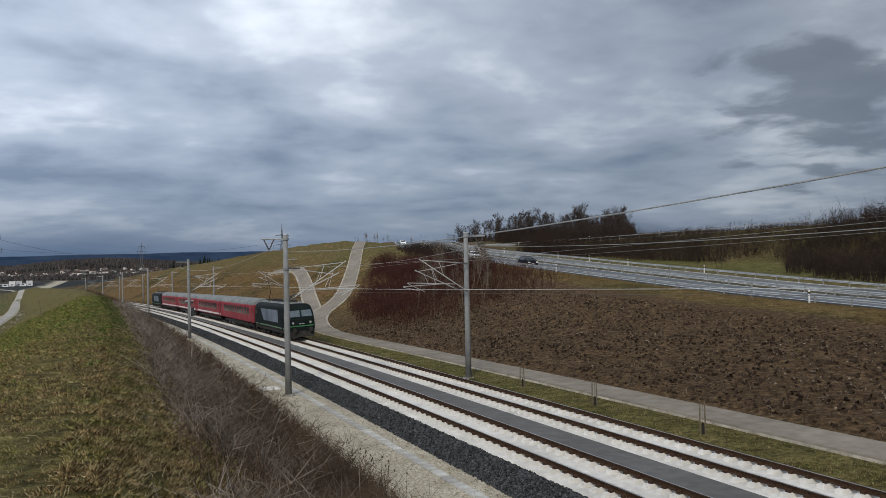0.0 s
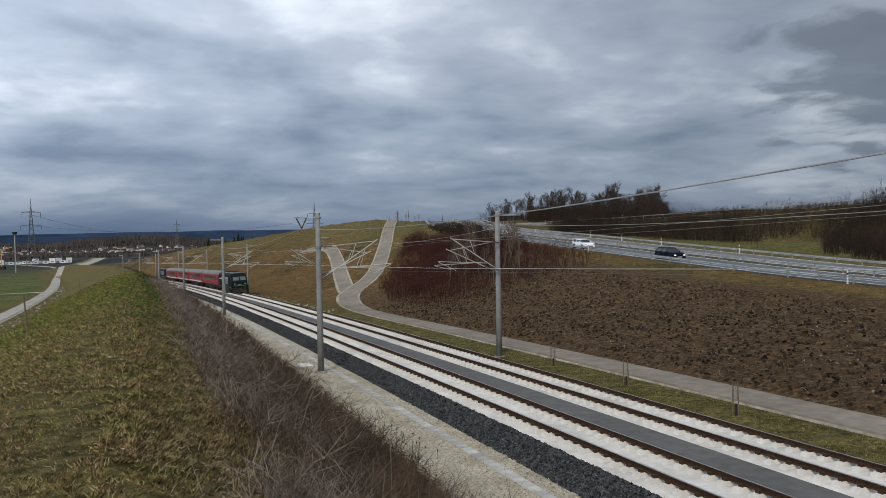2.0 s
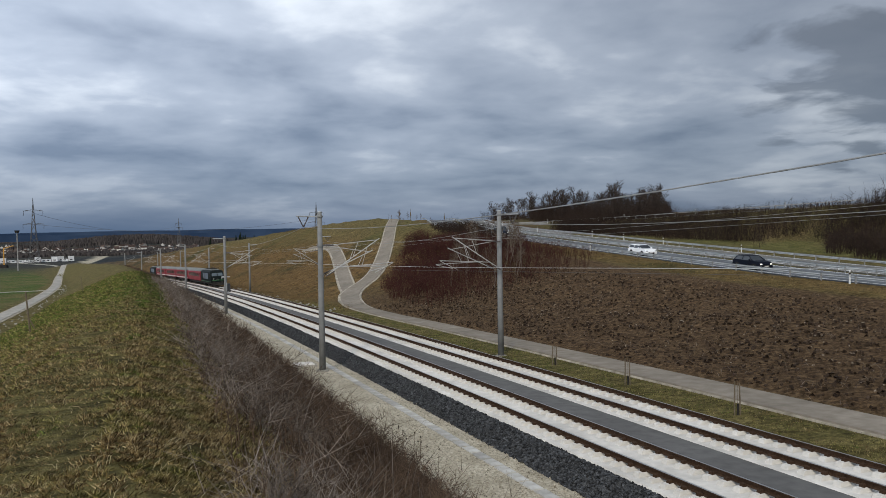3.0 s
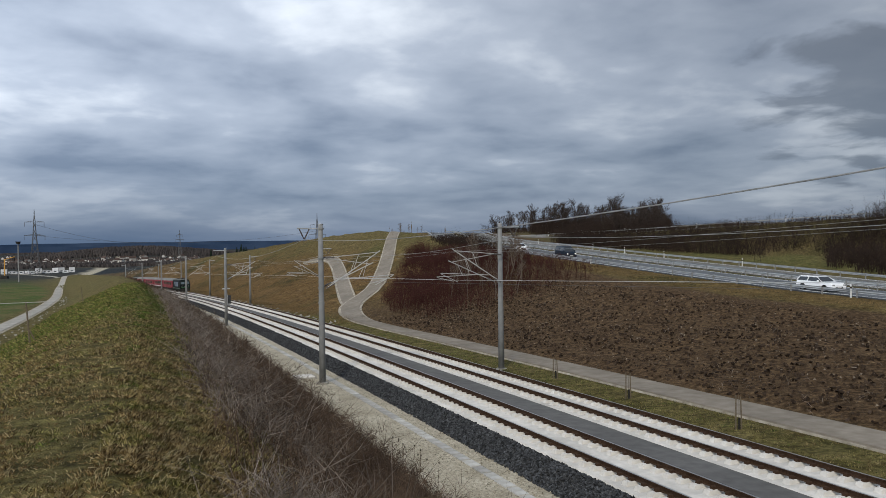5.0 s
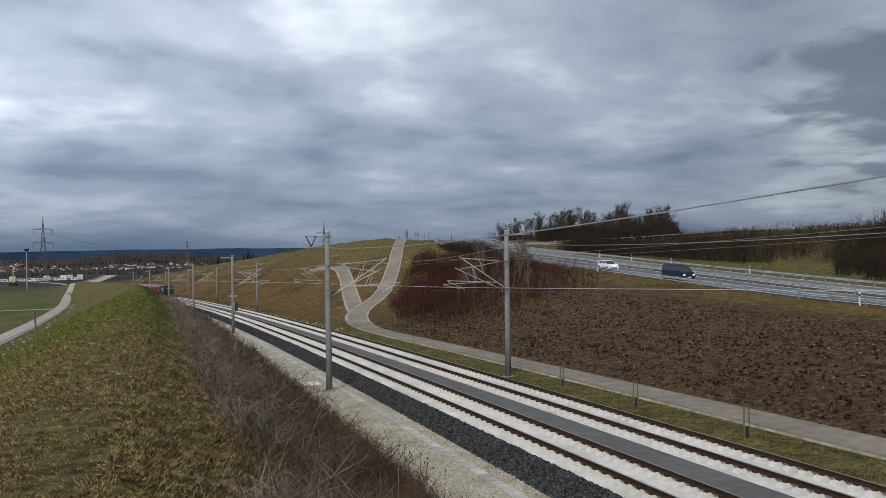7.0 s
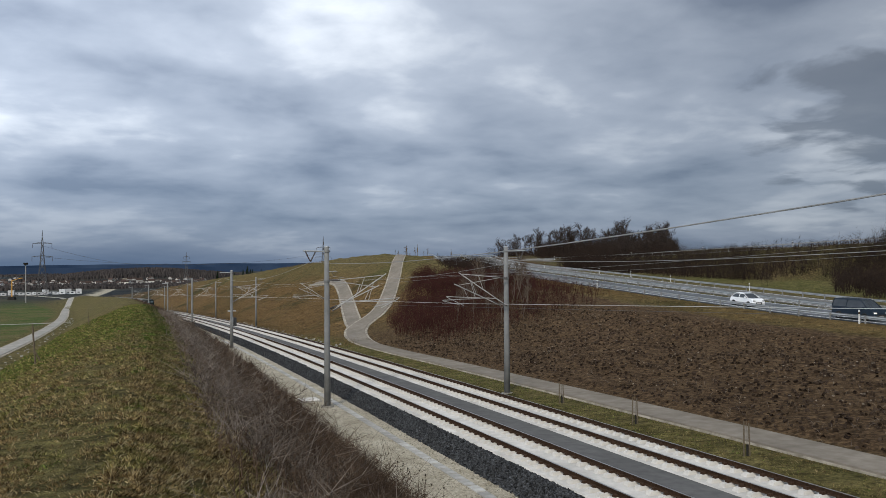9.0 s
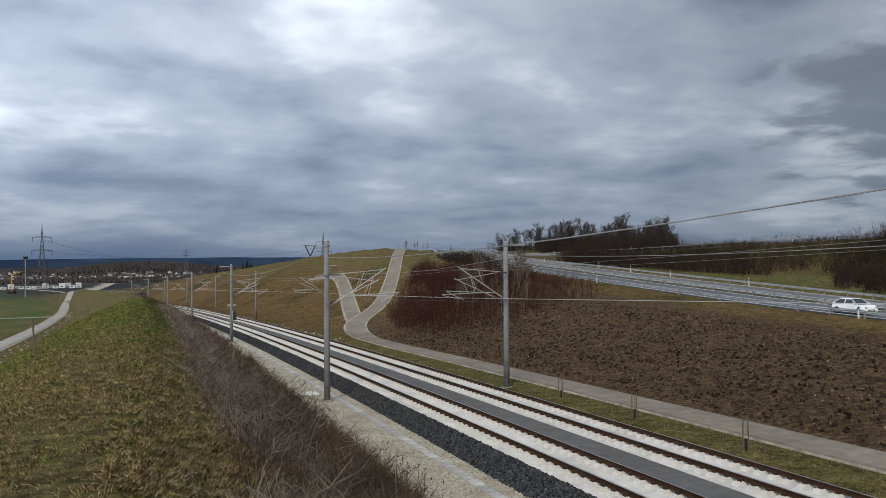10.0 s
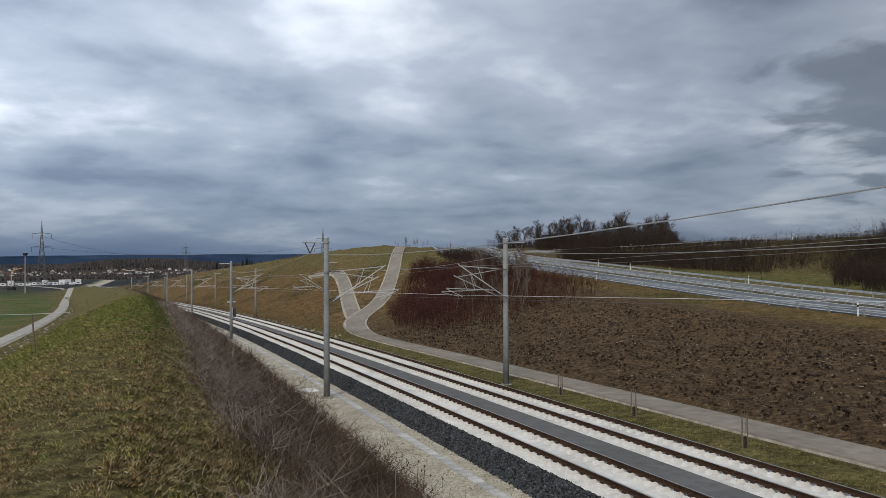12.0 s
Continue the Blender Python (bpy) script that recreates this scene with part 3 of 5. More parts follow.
# cable trough with single lids, along the foot of the brush
trough = structure("cable_trough", Geo().sweep([(10.95, -1.1), (10.95, -0.91), (11.4, -0.91), (11.4, -1.1)], STATIONS), CONCRETE_OLD, "concrete cable trough sunk in the gravel")
lid = Geo().box(-0.21, 0.21, -0.45, 0.45, 0, 0.04, 0.008).mesh("trough_lid", LID)
for i in range(110):
    y = 16 + i * 1.0
    part("trough_lid", lid, None, trough, at=Matrix.Translation((11.175 + float(off(y)) + random.uniform(-0.012, 0.012), y, float(rail_z(y)) - 0.909)) @ Euler((-0.032, 0, random.uniform(-0.02, 0.02))).to_matrix().to_4x4())
cover = thing("shaft_cover", "square pale concrete shaft cover in the gravel", "cover", at=pose(9.75 + float(off(53)), 53, float(rail_z(53)) - 0.93, -1.8))
part("frame", Geo().box(-0.75, 0.75, -0.85, 0.85, -0.1, 0.12, 0.02), CONCRETE_OLD, cover)
part("plate", Geo().box(-0.62, 0.62, -0.72, 0.72, 0.122, 0.17, 0.02), CONCRETE, cover)


# ---- masts and wires ----
def build_mast(at, side, variant=False, H=10.3):
    """A round mast on its footing; side +1: its arms reach to +x."""
    mast = thing("catenary_mast", "tall grey round railway mast with wire brackets beside the track", "mast", "catenary masts", at)
    part("footing", Geo().tube([(0, 0, -0.6), (0, 0, 0.12)], [0.42, 0.40], 14), CONCRETE_OLD, mast)
    part("shaft", Geo().tube([(0, 0, 0.1), (0, 0, 4), (0, 0, H)], [0.215, 0.19, 0.15], 16), MASTC, mast, shade=True)
    part("cap", Geo().tube([(0, 0, H), (0, 0, H + 0.05)], [0.16, 0.14], 14), STEEL, mast)
    for z in (5.25, 6.2, 8.1, H - 0.28):
        part("band", Geo().tube([(0, 0, z - 0.06), (0, 0, z + 0.06)], 0.205, 14), MASTC, mast)
    # feeder arm on the outer side with its V of insulators
    arm = part("feeder_arm", Geo().tube([(0, 0, H - 0.28), (-side * 1.5, 0, H - 0.24)], 0.045, 8), STEEL, mast)
    for x in (0.72, 1.38):
        pts = [(-side * x, 0, H - 0.27), (-side * 1.05, 0, H - 0.95)]
        part("insulator", Geo().tube([Vector(pts[0]).lerp(Vector(pts[1]), k / 8) for k in range(9)], [0.02, 0.05, 0.03, 0.055, 0.03, 0.055, 0.03, 0.05, 0.02], 7), INSUL, arm)
    for j, dy in enumerate((-0.6, 0.6) if variant else (0,)):
        reach, dip = 4.35 - 0.15 * j, 0.8 * j
        lo, up = 6.2, 8.15
        c = part("cantilever", Geo().tube([(side * 0.2, dy, lo), (side * (reach - 0.55), dy, 8.55 - dip)], 0.034, 8), TUBE, mast)
        part("top_tie", Geo().tube([(side * 0.2, dy, up), (side * (reach - 0.75), dy, 8.45 - dip)], 0.024, 7), TUBE, c)
        part("registration_tube", Geo().tube([(side * 1.05, dy, 6.74), (side * (reach + 0.35), dy, 6.95 - 0.3 * j)], 0.026, 7), TUBE, c)
        part("steady_arm", Geo().tube([(side * (reach + 0.3), dy, 6.9 - 0.3 * j), (side * (reach - 0.9), dy, 6.32)], 0.022, 6), TUBE, c)
        part("strut", Geo().tube([(side * 2.0, dy, 7.375 - 0.5 * dip), (side * 2.35, dy, 8.34 - 0.63 * dip)], 0.018, 6), TUBE, c)
        part("drop_bracket", Geo().tube([(side * 2.6, dy, 6.82 - 0.15 * j), (side * 2.95, dy, 7.995 - 0.76 * dip)], 0.018, 6), TUBE, c)
        for z, a in ((lo, 0.5), (up, 0.04)):
            e = Vector((side * 0.78, dy, z + a * 0.62))
            part("insulator", Geo().tube([Vector((side * 0.2, dy, z)).lerp(e, k / 8) for k in range(9)], [0.03, 0.06, 0.035, 0.06, 0.035, 0.06, 0.035, 0.06, 0.03], 8), INSUL, c)
    return mast


MAST_YS = [-8, 49.6, 106, 166, 226, 286, 346]


def mast_foot(l, y):
    return Vector((l + float(off(y)), y, float(rail_z(y)) - 0.9))


left_mast = right_mast = None
for i, y in enumerate(MAST_YS):
    for l, s in ((10.3, 1), (23.0, -1)):
        at = Matrix.Translation(mast_foot(l, y))
        m = build_mast(at, s, y in (49.6, 106)) if i < 4 else copy_thing(left_mast if s > 0 else right_mast, at)
        if i == 3:
            left_mast, right_mast = (m, right_mast) if s > 0 else (left_mast, m)
        if s > 0 and i == 2:
            box = part("switch_box", Geo().box(0.18, 0.62, -0.3, 0.3, 3.0, 4.1, 0.02), DARKBOX, m, "dark switch cabinet")
            part("crossbar", Geo().box(-0.5, 0.55, -0.06, 0.06, 4.9, 5.05), STEEL, m)
            part("bracket", Geo().box(0.1, 0.2, -0.2, 0.2, 2.9, 4.2), STEEL, m)


def span(name, label, ends, sag, radius, material, droppers=None, n=14):
    """A wire hung from point to point."""
    w = thing(name, label, "wire", "overhead wires")
    for a, b in zip(ends[:-1], ends[1:]):
        a, b = Vector(a), Vector(b)
        pts = [a.lerp(b, k / n) - Vector((0, 0, 4 * sag * (k / n) * (1 - k / n))) for k in range(n + 1)]
        part("strand", Geo().tube(pts, radius, 5), material, w)
        if droppers:
            for k in range(1, n, 2):
                low = Vector((pts[k].x, pts[k].y, a.lerp(b, k / n).z - droppers))
                part("dropper", Geo().tube([pts[k], low], 0.004, 4), material, w)
    return w


for l, s, mid in ((10.3, 1, L_MID), (23.0, -1, R_MID)):
    at = [mast_foot(l, y) for y in MAST_YS]
    stag = [0.25 * (-1) ** i for i in range(len(at))]
    rise = [0.5] + [0.0] * 6
    cont = [(mid + float(off(y)) + g, y, p.z + 6.45 + k) for y, p, g, k in zip(MAST_YS, at, stag, rise)]
    mess = [(x, y, z + 1.85) for x, y, z in cont]
    pale = s < 0
    span("contact_wire", "contact wire over the track", cont, 0.02, 0.011 if pale else 0.005, WIRE if pale else WIRE_DARK)
    span("messenger_wire", "sagging messenger wire over the track", mess, 0.35, 0.0045, FEEDER)
    span("feeder_wire", "thick feeder wire along the mast tops", [(p.x - s * 1.05, p.y, p.z + 9.35) for p in at], 0.8, 0.014, FEEDER)


# ---- ribbons of road ----
def ribbon(pts, width, lift, n=10, profile=None, zfun=ground_z):
    """A road draped on the land along pts (x, y); width may change from point to point."""
    pts = [Vector((*p, 0)) for p in pts]
    widths = width if isinstance(width, (list, tuple)) else [width] * len(pts)
    path = []
    for i in range(len(pts) - 1):
        p0, p1, p2, p3 = pts[max(i - 1, 0)], pts[i], pts[i + 1], pts[min(i + 2, len(pts) - 1)]
        for k in range(n):
            t = k / n
            q = 0.5 * ((2 * p1) + (p2 - p0) * t + (2 * p0 - 5 * p1 + 4 * p2 - p3) * t * t + (3 * p1 - 3 * p2 + p3 - p0) * t ** 3)
            path.append((q, widths[i] * (1 - t) + widths[i + 1] * t))
    path.append((pts[-1], widths[-1]))
    g, vs = Geo(), []
    cols = profile or (-0.5, -0.25, 0, 0.25, 0.5)
    for i, (q, w) in enumerate(path):
        d = (path[min(i + 1, len(path) - 1)][0] - path[max(i - 1, 0)][0]).normalized()
        side = Vector((d.y, -d.x, 0))
        zc = zfun(q.x, q.y)
        for c in cols:
            p = q + side * (w * c)
            z = 0.4 * zc + 0.6 * zfun(p.x, p.y)
            vs.append((p.x, p.y, max(z, zfun(p.x, p.y)) + lift))
        for c in (cols[-1], cols[0]):
            p = q + side * (w * c * 1.04)
            vs.append((p.x, p.y, zfun(p.x, p.y) - 0.25))
    m = len(cols) + 2
    fs = [(i * m + k, i * m + (k + 1) % m, (i + 1) * m + (k + 1) % m, (i + 1) * m + k) for i in range(len(path) - 1) for k in range(m)]
    return g.add(vs, fs)


structure("path_1", ribbon(RIGHT_BRANCH, [2.35] * 7 + [2.4, 2.6, 3.2, 3.2, 2.9, 2.8, 2.7, 2.6, 2.6, 2.6], 0.17), PATHM, "worn grey asphalt farm track climbing the hill")
structure("path_2", ribbon(LEFT_BRANCH, [2.0, 2.3, 2.4, 2.5, 2.4, 2.4, 2.4, 2.4], 0.15), PATHM, "worn asphalt branch of the farm track")
structure("path_verge_1", ribbon(RIGHT_BRANCH, [2.5] * 7 + [2.8, 3.2, 4.0, 4.2, 3.8, 3.5, 3.3, 3.1, 3.0, 3.0], 0.09), KERB, "pale gravel verge of the farm track")
structure("path_verge_2", ribbon(LEFT_BRANCH, [2.4, 3.0, 3.1, 3.1, 3.0, 2.9, 2.9, 2.8], 0.085), KERB, "pale gravel verge of the farm track")
structure("dirt_road", ribbon(DIRT_LINE, [1.8] * 8 + [2.2, 2.6, 3.0, 3.5, 4], 0.12, 12), DIRT, "pale gravel service road beside green fields")
structure("dirt_verge", ribbon(DIRT_LINE, [2.6] * 8 + [3.0, 3.4, 4, 4.6, 5], 0.06, 12), KERB, "rough stony verge of the service road")
structure("field_track", ribbon([(-220, 205), (-120, 203), (-60, 201), (-19, 199)], 1.6, 0.08, 8), DIRT, "thin pale track between two fields")


# ---- motorway ----
def lane(x, y):
    return float(road_z(y)) - 0.02 * max(0.0, x - float(road_x(y)))


ROAD_YS = spaced(-160, 470, 4, 1.01)


def carriageway(name, a, b, lift, material, label, parent=None):
    g = Geo()
    vs = []
    for y in ROAD_YS:
        x = float(road_x(y))
        for d in (a, (a + b) / 2, b):
            vs.append((x + d, y, lane(x + d, y) + lift))
        vs += [(x + b, y, lane(x + b, y) - 0.8), (x + a, y, lane(x + a, y) - 0.8)]
    fs = [(i * 5 + k, i * 5 + (k + 1) % 5, i * 5 + 5 + (k + 1) % 5, i * 5 + 5 + k) for i in range(len(ROAD_YS) - 1) for k in range(5)]
    g.add(vs, fs)
    return structure(name, g, material, label) if not parent else part(name, g, material, parent)


near_way = carriageway("road_1", 2.9, 12.2, 0.10, ASPHALT, "grey asphalt carriageway with traffic")
far_way = carriageway("road_2", 14.6, 25.2, 0.10, ASPHALT_FAR, "grey asphalt carriageway of the far direction")
for way, lines in ((near_way, (3.5, 11.6)), (far_way, (15.2, 24.2))):
    for d in lines:
        carriageway("edge_line", d, d + 0.2, 0.106, PAINT_WHITE, "", way)
for way, d in ((near_way, 7.2), (far_way, 19.6)):
    g = Geo()
    for i in range(40):
        y = -40 + i * 9.0
        a, b = [(float(road_x(q)) + d, q, lane(float(road_x(q)) + d, q) + 0.107) for q in (y, y + 3.5)]
        g.add([a, (a[0] + 0.15, *a[1:]), (b[0] + 0.15, *b[1:]), b], [(0, 1, 2, 3)])
    part("lane_dashes", g, PAINT_WHITE, way)


def guard_rail(d, label, step=4.0, double=False, y0=-40, y1=330):
    rail = thing("guard_rail", label, "guard rail", "motorway guard rails")
    st = [(float(road_x(y)) + d, y, lane(float(road_x(y)) + d, y)) for y in np.arange(y0, y1, 3.0)]
    part("beam", Geo().sweep([(-0.02, 0.44), (0.05, 0.50), (-0.02, 0.57), (-0.02, 0.62), (0.05, 0.69), (-0.02, 0.75), (-0.045, 0.75), (0.02, 0.69), (-0.05, 0.62), (-0.05, 0.57), (0.02, 0.50), (-0.045, 0.44)], st), STEEL, rail)
    pm = Geo().box(-0.05, 0.05, -0.06, 0.06, -0.4, 0.72, 0.0).mesh("post", FEEDER)
    for y in np.arange(y0, min(y1, 250), step):
        x = float(road_x(y)) + d - 0.1
        part("post", pm, None, rail, at=Matrix.Translation((x, y, lane(x, y))))
    return rail


guard_rail(2.5, "galvanised steel guard rail on the near road edge", y0=-38.8)
guard_rail(13.0, "galvanised steel guard rail along the central strip", y0=-40)
guard_rail(14.0, "second galvanised guard rail along the central strip", y0=-38)
guard_rail(26.0, "galvanised steel guard rail on the far road edge", y0=-39)

for d, ys in ((2.0, (53.5, 102)), (25.7, (62, 96, 118, 133, 148, 185, 226))):
    for y in ys:
        x = float(road_x(y)) + d
        p = thing("marker_post", "slim white road marker post with a black band", "marker post", "road marker posts", Matrix.Translation((x, y, lane(x, y))))
        part("pole", Geo().box(-0.06, 0.06, -0.05, 0.05, 0, 1.25, 0.008), PAINT_WHITE, p)
        part("band", Geo().box(-0.063, 0.063, -0.053, 0.053, 0.86, 1.05), RAIL_SIDE, p, "black band")


# slip road that comes down behind the wood and curls into the far carriageway
RAMPM = plain("pale_ramp_asphalt", (0.17, 0.162, 0.15), (0.25, 0.24, 0.222), 0.8, 0.9, bump=0.1)
RAMP_LINE = [(x, y) for x, y in zip(RAMP_XS[1:], RAMP_YS[1:])] + [(117.5, 239), (110, 238.5), (104, 229), (101.2, 214), (100.6, 200), (98.6, 182), (95.3, 165)]
structure("ramp", ribbon(RAMP_LINE, 5.5, 0.10, 10), RAMPM, "pale asphalt slip road curling into the motorway")


def path_rail(points, label):
    """A guard rail along points (x, y) on the ground."""
    rail = thing("guard_rail", label, "guard rail", "motorway guard rails")
    post = Geo().box(-0.06, 0.06, -0.06, 0.06, -0.3, 0.75).mesh("post", FEEDER)
    line = [Vector((x, y, max(ground_z(x, y), -50) + 0.1)) for x, y in points]
    dense = [a.lerp(b, k / 6) for a, b in zip(line[:-1], line[1:]) for k in range(6)] + [line[-1]]
    dense = [Vector((p.x, p.y, ground_z(p.x, p.y) + 0.1)) for p in dense]
    part("beam", Geo().tube([p + Vector((0, 0, 0.62)) for p in dense], 0.09, 5), FEEDER, rail)
    for a, b in zip(dense[:-1], dense[1:]):
        n = max(1, round((b - a).length / 4))
        for k in range(n):
            part("post", post, None, rail, at=Matrix.Translation(a.lerp(b, k / n)))
    return rail


path_rail([(x - 3.4, y) for x, y in RAMP_LINE[:8]], "weathered guard rail along the raised slip road")
path_rail([(117.5, 242.5), (108, 242), (101, 230), (98, 214), (97.6, 202)], "pale guard rail round the slip road's curve")
for y in (118, 141, 166, 190, 215):
    x = float(np.interp(y, RAMP_YS, RAMP_XS)) - 3.0
    p = thing("marker_post", "slim white road marker post with a black band", "marker post", "road marker posts", Matrix.Translation((x, y, ground_z(x, y))))
    part("pole", Geo().box(-0.06, 0.06, -0.05, 0.05, 0, 1.25, 0.008), PAINT_WHITE, p)
    part("band", Geo().box(-0.063, 0.063, -0.053, 0.053, 0.86, 1.05), RAIL_SIDE, p, "black band")


# ---- train ----
RED = plain("faded_red_paint", (0.19, 0.022, 0.032), (0.30, 0.05, 0.06), 0.8, 0.62, bump=0, big=0.3, coat=0.1)
ROOF_GREY = plain("sooty_grey_roof", (0.13, 0.14, 0.135), (0.24, 0.25, 0.245), 0.9, 0.7, bump=0.05)
LOCO_DARK = plain("dark_green_paint", (0.005, 0.008, 0.008), (0.011, 0.015, 0.014), 1.4, 0.65, bump=0)
LOCO_GREEN = plain("bright_green_paint", (0.03, 0.13, 0.045), (0.045, 0.19, 0.065), 1.5, 0.4, bump=0, coat=0.4)
LOCO_PICTURE = plain("pale_blue_film", (0.06, 0.08, 0.11), (0.26, 0.31, 0.38), 0.45, 0.5, bump=0, big=0.6)
BLACK = plain("dark_running_gear", (0.018, 0.017, 0.016), (0.05, 0.046, 0.042), 3.0, 0.85)
GLASS = plain("dark_window_glass", (0.02, 0.025, 0.03), (0.04, 0.048, 0.055), 1.0, 0.06, bump=0, big=0.1)
# The sky's reflection is put into the pane's base colour as pale blue-grey.
SCREEN = plain("painted_sky_windscreen", (0.05, 0.07, 0.08), (0.11, 0.14, 0.155), 1.0, 0.08, bump=0, big=0.3, coat=0.6)
CREAM = plain("pale_trim_paint", (0.55, 0.53, 0.52), (0.68, 0.66, 0.64), 2.0, 0.5, bump=0)
LAMP = glow("lit_lamp", (1.0, 0.95, 0.85), 0.25)
LAMP_OFF = plain("lamp_lens", (0.22, 0.22, 0.22), (0.32, 0.32, 0.31), 2.0, 0.15, bump=0)


def ring(y, half, z0, z1, r, lean=0.0):
    """A body section at y: upright sides, rounded roof shoulders."""
    pts = [(-half + 0.08, z0), (-half, z0 + 0.1), (-half, z1 - r * 1.1)]
    pts += [(-half + r * (1 - math.cos(a)) * 1.6, z1 - r * 1.1 + r * 1.1 * math.sin(a)) for a in (0.45, 0.9, 1.3)]
    pts += [(-x, z) for x, z in pts[::-1]]
    return [(x, y + lean * (z - z0), z) for x, z in pts]


def wheelset(parent, y, r=0.46):
    w = part("wheelset", Geo().tube([(-0.72, 0, 0), (0.72, 0, 0)], 0.09, 8), BLACK, parent, at=Matrix.Translation((0, y, r)))
    for s in (-0.75, 0.75):
        part("wheel", Geo().tube([(s - 0.065, 0, 0), (s + 0.065, 0, 0)], r, 18), BLACK, w)


def bogie(parent, y, span_=2.6, r=0.46):
    b = part("bogie_frame", Geo().box(-1.18, -1.0, y - span_ * 0.72, y + span_ * 0.72, 0.42, 0.78, 0.03).box(1.0, 1.18, y - span_ * 0.72, y + span_ * 0.72, 0.42, 0.78, 0.03).box(-1.0, 1.0, y - 0.3, y + 0.3, 0.5, 0.8), BLACK, parent)
    wheelset(parent, y - span_ / 2, r)
    wheelset(parent, y + span_ / 2, r)
    return b


def build_loco(name):
    """19 m electric engine; local y runs from -9.5 to 9.5."""
    lo = thing(name, "dark green electric locomotive with pale side picture", "locomotive", "train vehicles")
    part("body", Geo().loft([ring(-9.35, 1.32, 1.0, 2.1, 0.2), ring(-9.2, 1.45, 0.95, 2.4, 0.3, 0.02), ring(-8.75, 1.5, 0.95, 3.2, 0.4, 0.06), ring(-7.9, 1.5, 0.95, 3.78, 0.5),
                             ring(7.9, 1.5, 0.95, 3.78, 0.5), ring(8.75, 1.5, 0.95, 3.2, 0.4, -0.06), ring(9.2, 1.45, 0.95, 2.4, 0.3, -0.02), ring(9.35, 1.32, 1.0, 2.1, 0.2)]), LOCO_DARK, lo)
    part("skirt", Geo().box(-1.47, 1.47, -8.9, 8.9, 0.62, 0.98, 0.05), BLACK, lo)
    for s in (-1, 1):
        part("side_picture", Geo().add([(s * 1.506, -4.6, 1.7), (s * 1.506, 3.4, 1.7), (s * 1.506, 4.8, 3.1), (s * 1.506, -4.6, 3.1)], [(0, 1, 2, 3) if s > 0 else (3, 2, 1, 0)])
             .add([(s * 1.50, -4.6, 1.7), (s * 1.50, 3.4, 1.7), (s * 1.50, 4.8, 3.1), (s * 1.50, -4.6, 3.1)], [(3, 2, 1, 0)]), LOCO_PICTURE, lo, "pale blue landscape film")
        part("side_band", Geo().box(s * 1.503 - 0.008, s * 1.503 + 0.008, -8.2, 8.2, 1.08, 1.22), LOCO_GREEN, lo, "bright green band")
        for y in (-8.1, 7.4):
            part("cab_window", Geo().box(s * 1.504 - 0.01, s * 1.504 + 0.01, y, y + 0.75, 2.35, 3.0), GLASS, lo)
        for y in (-6.9, 6.1):
            part("cab_door", Geo().box(s * 1.505 - 0.012, s * 1.505 + 0.012, y, y + 0.7, 1.05, 3.05), LOCO_DARK, lo)
    for e in (-1, 1):
        d = e
        for sx in (-1, 1):
            part("windscreen", Geo().add([(sx * 0.08, d * 9.16, 2.42), (sx * 1.24, d * 9.11, 2.42), (sx * 1.16, d * 8.82, 3.1), (sx * 0.08, d * 8.86, 3.1),
                                          (sx * 0.08, d * 9.24, 2.42), (sx * 1.24, d * 9.19, 2.42), (sx * 1.16, d * 8.90, 3.1), (sx * 0.08, d * 8.94, 3.1)],
                                         [(4, 5, 6, 7), (0, 1, 5, 4), (1, 2, 6, 5), (2, 3, 7, 6), (3, 0, 4, 7)]), SCREEN, lo)
            part("headlight", Geo().tube([(sx * 0.95, d * 9.2, 1.78), (sx * 0.95, d * 9.42, 1.78)], 0.13, 10), LAMP_OFF, lo)
            part("buffer", Geo().tube([(sx * 0.875, d * 9.2, 1.03), (sx * 0.875, d * 9.6, 1.03), (sx * 0.875, d * 9.62, 1.03), (sx * 0.875, d * 9.68, 1.03)], [0.11, 0.11, 0.25, 0.25], 10), BLACK, lo)
        part("nose_band", Geo().box(-1.3, 1.3, d * 9.38 - 0.03, d * 9.38 + 0.03, 1.38, 1.48), LOCO_GREEN, lo, "bright green band")
        part("number_bar", Geo().box(-0.3, 0.3, d * 9.385 - 0.03, d * 9.385 + 0.03, 1.62, 1.72), LAMP_OFF, lo, "pale number bar")
        part("apron", Geo().box(-1.35, 1.35, d * 9.0 - 0.3, d * 9.0 + 0.3, 0.25, 0.95, 0.08), BLACK, lo)
        bogie(lo, d * 4.75, 2.6, 0.6)
    roof = part("roof_gear", Geo().box(-0.9, 0.9, -6.8, 6.8, 3.7, 3.92, 0.08), ROOF_GREY, lo, "grey roof hatches")
    for y in (-6.2, -4.0, -1.5, 1.0, 3.6):
        part("roof_box", Geo().box(-0.55, 0.5, y, y + 1.3, 3.9, 4.12, 0.06), BLACK, roof)
        part("roof_insulator", Geo().tube([(0.7, y, 3.9), (0.7, y, 4.25)], [0.08, 0.05], 8), INSUL, roof)
    for y, up in ((-7.0, False), (5.2, True)):
        h = 6.2 if up else 4.35
        p = part("pantograph", Geo().tube([(0, y + 1.4, 4.05), (0, y + (0.2 if up else 1.3), 5.1 if up else 4.3), (0, y + 1.3, h)], 0.035, 6).tube([(-0.45, y + 1.4, 4.0), (0.45, y + 1.4, 4.0)], 0.05, 6), BLACK, lo)
        part("collector", Geo().tube([(-0.97, y + 1.3, h - 0.12), (-0.65, y + 1.3, h + 0.04), (0.65, y + 1.3, h + 0.04), (0.97, y + 1.3, h - 0.12)], 0.03, 6), BLACK, p)
    return lo


